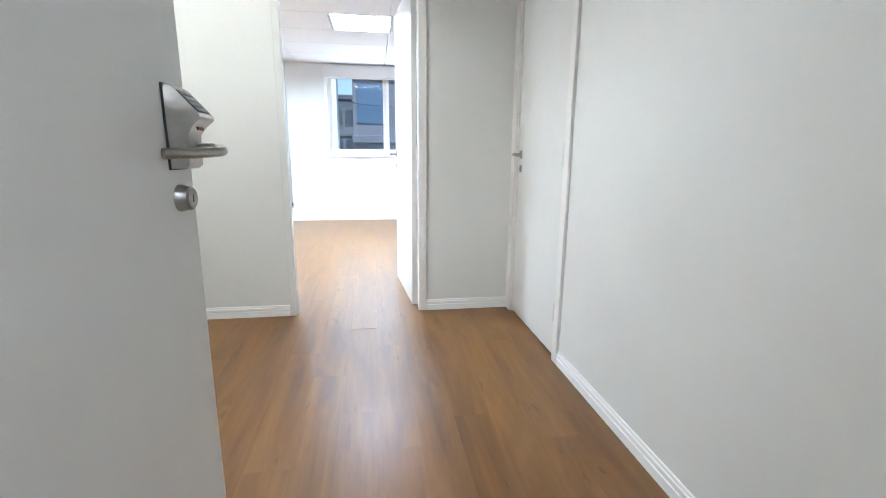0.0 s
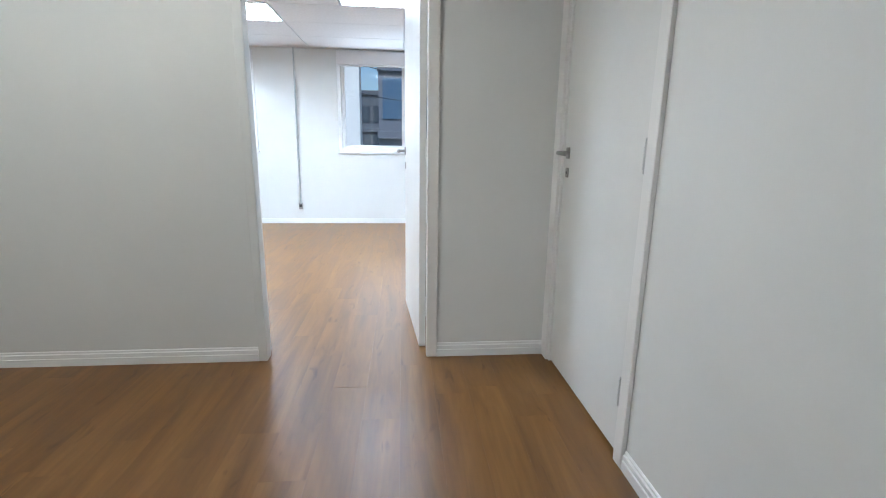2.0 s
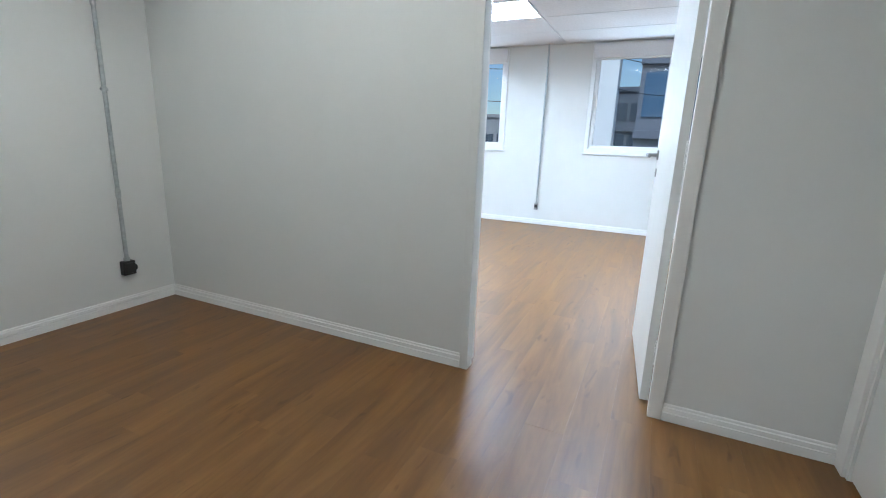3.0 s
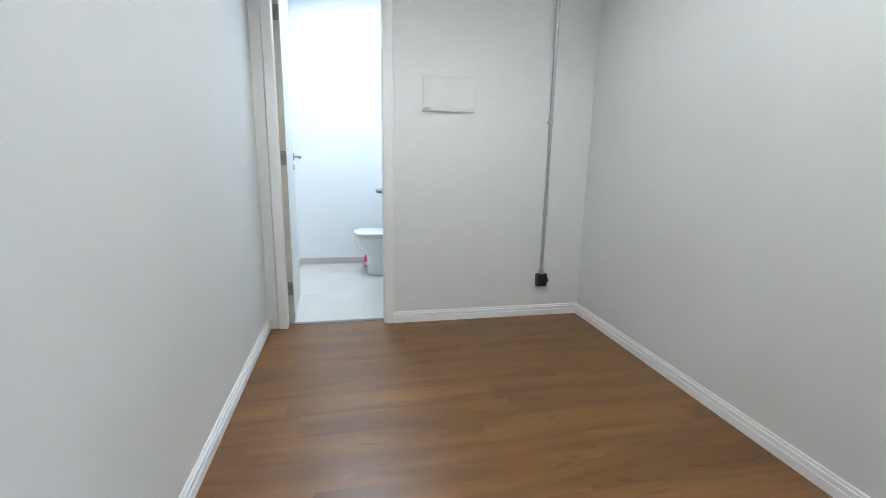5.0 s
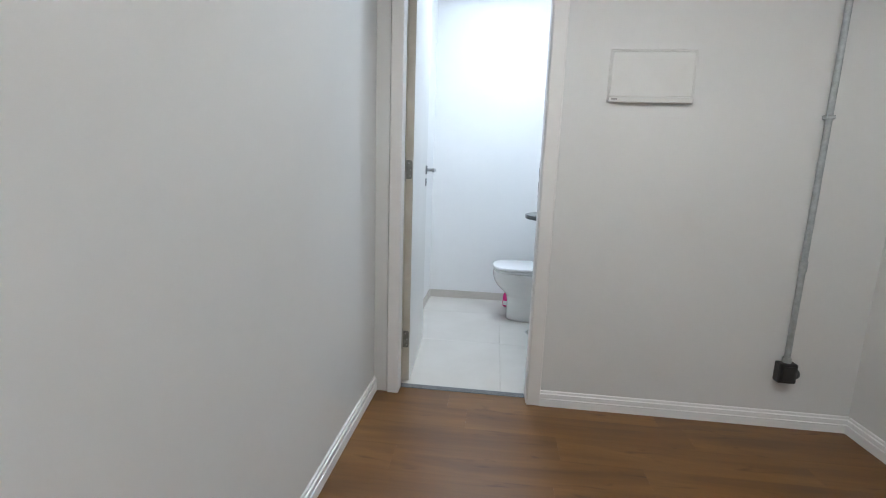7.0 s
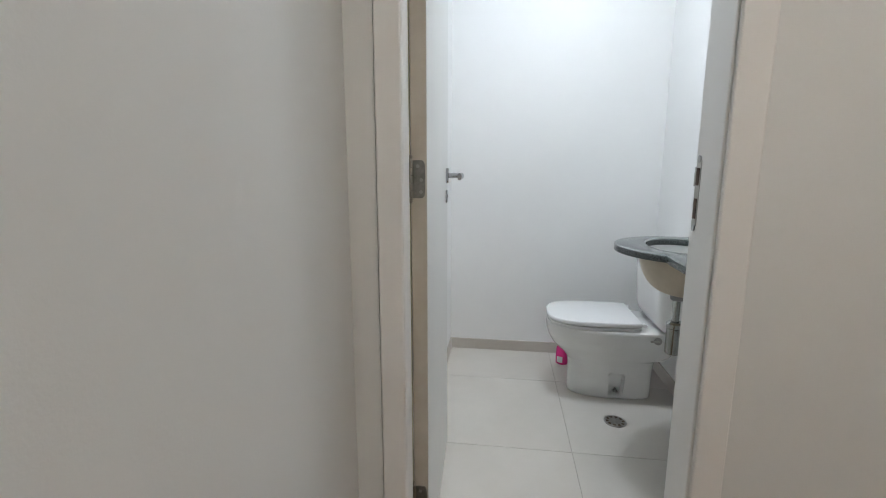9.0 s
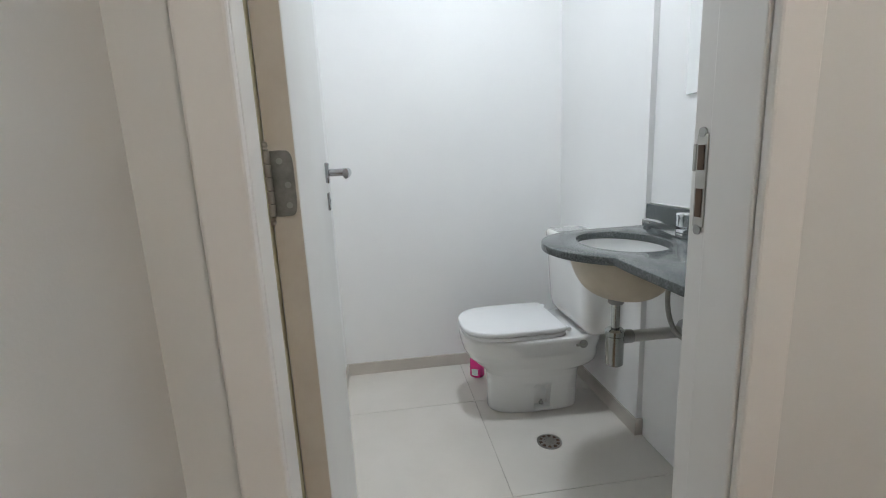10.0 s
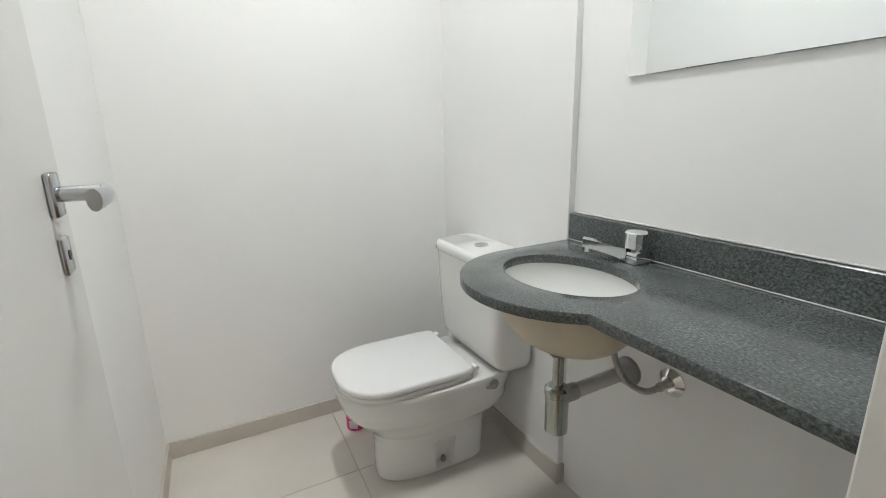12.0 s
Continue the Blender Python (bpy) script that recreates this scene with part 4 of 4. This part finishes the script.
tap()

tr = thing("basin_trap", -0.698, -1.152, 0.428, "chrome bottle trap with plastic waste pipe to the wall", "plumbing")
part("cup", lathe([(0.022, 0.0), (0.0265, 0.004), (0.0265, 0.094), (0.029, 0.097), (0.029, 0.112), (0.022, 0.118)], 28), M_TRAP, tr, "", True)
part("tail_pipe", lathe([(0.0125, 0.110), (0.013, 0.205)], 20), M_TRAP, tr, "", True)
part("tail_nut", lathe([(0.020, 0.196), (0.023, 0.200), (0.023, 0.226), (0.018, 0.236)], 20), M_GREYP, tr, "grey plastic nut", True)
part("elbow_nut", tube([(-0.001, 0.020, 0.088), (-0.004, 0.055, 0.086)], 0.021, 20), M_STEEL, tr, "", True)
part("waste_pipe", tube([(-0.003, 0.046, 0.086), (-0.018, 0.235, 0.077)], 0.0185, 20), M_PVC, tr, "off-white plastic waste pipe", True)
part("wall_flange", lathe([(0.038, 0.0), (0.037, 0.012), (0.028, 0.022), (0.022, 0.030)], 28, Matrix.Translation((-0.018, 0.254, 0.077)) @ Matrix.Rotation(radians(90), 4, 'X')), M_GREYP, tr, "grey wall collar", True)

sv = thing("stop_valve", -0.593, YB1, 0.534, "chrome wall flange with braided hose up to the tap", "plumbing")
part("flange", lathe([(0.034, 0.0), (0.034, 0.004), (0.026, 0.010), (0.018, 0.016)], 28, Matrix.Rotation(radians(90), 4, 'X')), M_CHROME, sv, "", True)
part("fitting", tube([(0, -0.010, 0), (0, -0.045, 0)], 0.011, 14), M_NICKEL, sv, "", True)
part("hose", tube([(0, -0.040, 0.0), (-0.020, -0.066, -0.014), (-0.060, -0.082, -0.004), (-0.092, -0.088, 0.040), (-0.106, -0.086, 0.11), (-0.100, -0.074, 0.19), (-0.108, -0.064, 0.25)], 0.0075, 12), M_HOSE, sv, "braided hose", True)

mr = thing("mirror", -0.47, YB1, 1.561, "frameless rectangular wall mirror above the worktop", "mirror")
part("backing", box(-0.310, 0.325, -0.0040, -0.0005, -0.334, 0.334), M_MEDGE, mr)
part("glass", box(-0.310, 0.325, -0.0085, -0.0045, -0.334, 0.334, 0.001, 1), M_MIRROR, mr)

# ---- floor drain, bottle, hook ----
dr = thing("floor_drain", -0.958, -1.259, 0.0, "round stainless floor drain grate", "drain")
part("rim", lathe([(0.046, 0.0), (0.0475, 0.0025), (0.040, 0.0035), (0.039, 0.001)], 36), M_STEEL, dr, "", True)
part("plate", lathe([(0.0385, 0.0002), (0.0385, 0.0022)], 36), M_DARK, dr)
for k in range(10):
    a = 2 * math.pi * k / 10
    part("spoke", moved(box(0.010, 0.0395, -0.0042, 0.0042, 0.0024, 0.0036, 0.0008, 1), Matrix.Rotation(a, 4, 'Z')), M_STEEL, dr)
part("hub", lathe([(0.012, 0.0022), (0.012, 0.0040), (0.009, 0.0046)], 20), M_STEEL, dr, "", True)
part("middle_ring", lathe([(0.027, 0.0024), (0.027, 0.0038), (0.024, 0.0038), (0.024, 0.0024)], 32), M_STEEL, dr, "", True)

bt = thing("plastic_bottle", -1.545, -1.412, 0.0, "bright pink translucent plastic bottle on the floor", "bottle")
part("body", lathe([(0.030, 0.0), (0.036, 0.004), (0.036, 0.055), (0.034, 0.085), (0.026, 0.105), (0.014, 0.118), (0.012, 0.128)], 28), M_PINK, bt, "", True)
part("cap", lathe([(0.0135, 0.128), (0.0145, 0.130), (0.0145, 0.148), (0.012, 0.151)], 20), M_PINK, bt, "", True)
part("label_band", moved(box(-0.016, 0.016, -0.0367, -0.0362, 0.014, 0.048), Matrix.Rotation(radians(60), 4, 'Z')), M_SEAT, bt, "small pale label")

hk = thing("wall_hook", -1.107, YB2, 1.690, "small grey hook on the wall above the toilet", "hook")
part("plate", box(-0.012, 0.012, -0.006, -0.0005, 0.0, 0.06, 0.002, 1), M_STEEL, hk)
part("prong", tube([(0, -0.005, 0.03), (0, -0.022, 0.0), (0.002, -0.030, -0.035)], 0.005, 10), M_STEEL, hk, "", True)


# ---- outside ----
structure("ground", box(-400, 400, YN + 0.2, 900, -18.2, -18.0), M_GROUND, "dim street level ground far below", "ground")
structure("outer_wall", wall_mesh(-6.0, 9.0, -18.0, 2.76, YN + 0.165, YN + 0.30, "x", [WIN_L, WIN_R]), M_OUTWHITE, "white rendered outer facade", "wall")
for nm, x0, x1 in (("pillar", 0.45, 1.56), ("pillar", -3.90, -2.60)):
    p = thing(nm, (x0 + x1) / 2, 12.6, -18.0, "white rendered facade pillar outside the windows", "pillar", "facade pillars")
    part("shaft", box(x0 - (x0 + x1) / 2, (x1 - x0) / 2, -0.15, 0.55, 0, 30.0, 0.01, 1), M_OUTWHITE, p)


def facade(name, x0, x1, y, depth, top, wall, glass, cols, storey, label, group=""):
    """A block with its storeys: slab bands, windows with frames, roof edge."""
    t = thing(name, (x0 + x1) / 2, y, -18.0, label, "building", group)
    w, hgt = x1 - x0, top + 18.0
    part("wall", box(-w / 2, w / 2, 0, depth, 0, hgt, 0.02, 1), wall, t)
    part("roof", box(-w / 2 - 0.2, w / 2 + 0.2, -0.2, depth + 0.2, hgt, hgt + 0.5, 0.05, 1), wall, t)
    n = int(hgt / storey)
    wide = w / cols
    g = None
    for j in range(max(0, n - 9), n):
        part("floor_band", box(-w / 2 - 0.05, w / 2 + 0.05, -0.25, 0.02, j * storey - 0.25, j * storey + 0.15, 0.02, 1), wall, t)
        for i in range(cols):
            a = -w / 2 + wide * i
            if g is None:
                g = part("window", box(a + wide * 0.10, a + wide * 0.90, -0.06, 0.01, j * storey + 0.75, j * storey + storey - 0.55), glass, t)
                base = (i, j)
            else:
                o = new("window", g.data)
                o.parent = t
                o.matrix_basis = Matrix.Translation((wide * (i - base[0]), 0, storey * (j - base[1])))
    return t


M_TOWER = mottled("tower_cladding", (0.13, 0.15, 0.20), (0.18, 0.20, 0.25), 0.4, 0.5, 0.2, 8, 0.01)
M_TOWERGL = mat("tower_glass", (0.06, 0.13, 0.24), 0.12, Specular_IOR_Level=0.8)
M_BLOCK = mottled("pale_block", (0.22, 0.23, 0.25), (0.30, 0.31, 0.33), 0.3, 0.8, 0.2, 6, 0.01)
M_BLOCK2 = mottled("grey_block", (0.09, 0.11, 0.15), (0.14, 0.16, 0.20), 0.3, 0.8, 0.2, 6, 0.01)
M_BLOCKGL = mat("block_glass", (0.04, 0.06, 0.09), 0.15)
facade("tower", 1.66, 16.0, 22.0, 14.0, 34.0, M_TOWER, M_TOWERGL, 7, 3.3, "dark blue-grey office tower with banded glazing")
facade("building", -6.0, 1.0, 48.0, 12.0, 6.5, M_BLOCK2, M_BLOCKGL, 5, 3.0, "grey apartment block in the distance", "distant blocks")
facade("building", -26.0, -8.0, 60.0, 14.0, 4.6, M_BLOCK, M_BLOCKGL, 7, 3.0, "pale apartment block in the distance", "distant blocks")
facade("building", -50.0, -28.0, 75.0, 14.0, 5.6, M_BLOCK2, M_BLOCKGL, 10, 3.0, "grey apartment block in the distance", "distant blocks")
facade("building", -4.0, 8.0, 85.0, 14.0, 9.5, M_BLOCK, M_BLOCKGL, 6, 3.0, "pale apartment block in the distance", "distant blocks")
for p, q in (((1.55, 12.72, 2.75), (4.2, 21.99, 3.5)), ((1.55, 12.72, 3.6), (4.6, 21.99, 4.6)), ((-2.61, 12.72, 2.45), (0.46, 12.72, 2.70)), ((-2.61, 12.72, 3.45), (0.46, 12.72, 3.65))):
    cb = thing("cable", *p, "black overhead cable strung between the buildings", "cable", "overhead cables")
    d = Vector(q) - Vector(p)
    part("strand", tube([(0, 0, 0), d * 0.3 + Vector((0, 0, -0.10)), d * 0.7 + Vector((0, 0, -0.10)), d], 0.012, 6), M_BLACK, cb)


# ---- floor pieces ----
_plank = {}


def plank(x0, x1, y0, y1, name, parent, material, gap, depth, bevel, z=0.0):
    key = (round(x1 - x0, 3), round(y1 - y0, 3), name)
    if key not in _plank:
        w, l = (x1 - x0) / 2 - gap, (y1 - y0) / 2 - gap
        b = bmesh.new()
        lo = [b.verts.new((sx * w, sy * l, -depth)) for sx, sy in ((-1, -1), (1, -1), (1, 1), (-1, 1))]
        mid = [b.verts.new((sx * w, sy * l, -bevel)) for sx, sy in ((-1, -1), (1, -1), (1, 1), (-1, 1))]
        hi = [b.verts.new((sx * (w - bevel), sy * (l - bevel), 0)) for sx, sy in ((-1, -1), (1, -1), (1, 1), (-1, 1))]
        for p, q in ((lo, mid), (mid, hi)):
            for i in range(4):
                b.faces.new((p[i], p[(i + 1) % 4], q[(i + 1) % 4], q[i]))
        b.faces.new(hi)
        me = bpy.data.meshes.new(name)
        b.to_mesh(me)
        b.free()
        me.materials.append(material)
        _plank[key] = me
    o = new(name, _plank[key])
    o.parent = parent
    o.matrix_basis = Matrix.Translation(((x0 + x1) / 2, (y0 + y1) / 2, z))
    return o


rng = random.Random(7)
PW, PL = 0.1524, 0.914
JOINTS = {16: -0.885, 17: -0.302, 18: 0.355, 15: -0.62, 19: -0.10}      # end joints by the office doorway
k = -14
while 2.540 + (k - 17) * PW < 5.2:
    x0 = 2.540 + (k - 17) * PW
    x1 = x0 + PW
    start = 0.0
    if x1 > 0.02 and x0 < XE:
        start = YS - 0.02 if x1 < XC else -3.4
    y = (JOINTS[k] if k in JOINTS else rng.uniform(0, PL)) - 6 * PL
    while y < YN:
        a, b = max(y, start), min(y + PL, YN)
        if b - a > 0.04:
            o = plank(max(x0, -2.08), x1, a, b, "plank", floor, M_WOOD, 0.00005, 0.007, 0.0001)
            if k == 17 and abs(a + 0.302) < 0.01:      # one plank has lifted a little at its end
                o.matrix_basis = o.matrix_basis @ Matrix.Translation((0, 0, 0.0006)) @ Matrix.Rotation(-0.0014, 4, 'X')
        y += PL
    k += 1
TX, TY = (XW, -1.305, -0.710, -0.0885), (YB0, -1.475, YB1)
for i in range(3):
    for j in range(2):
        plank(TX[i], TX[i + 1], TY[j], TY[j + 1], "tile", bath_floor, M_TILE, 0.0010, 0.005, 0.0010)
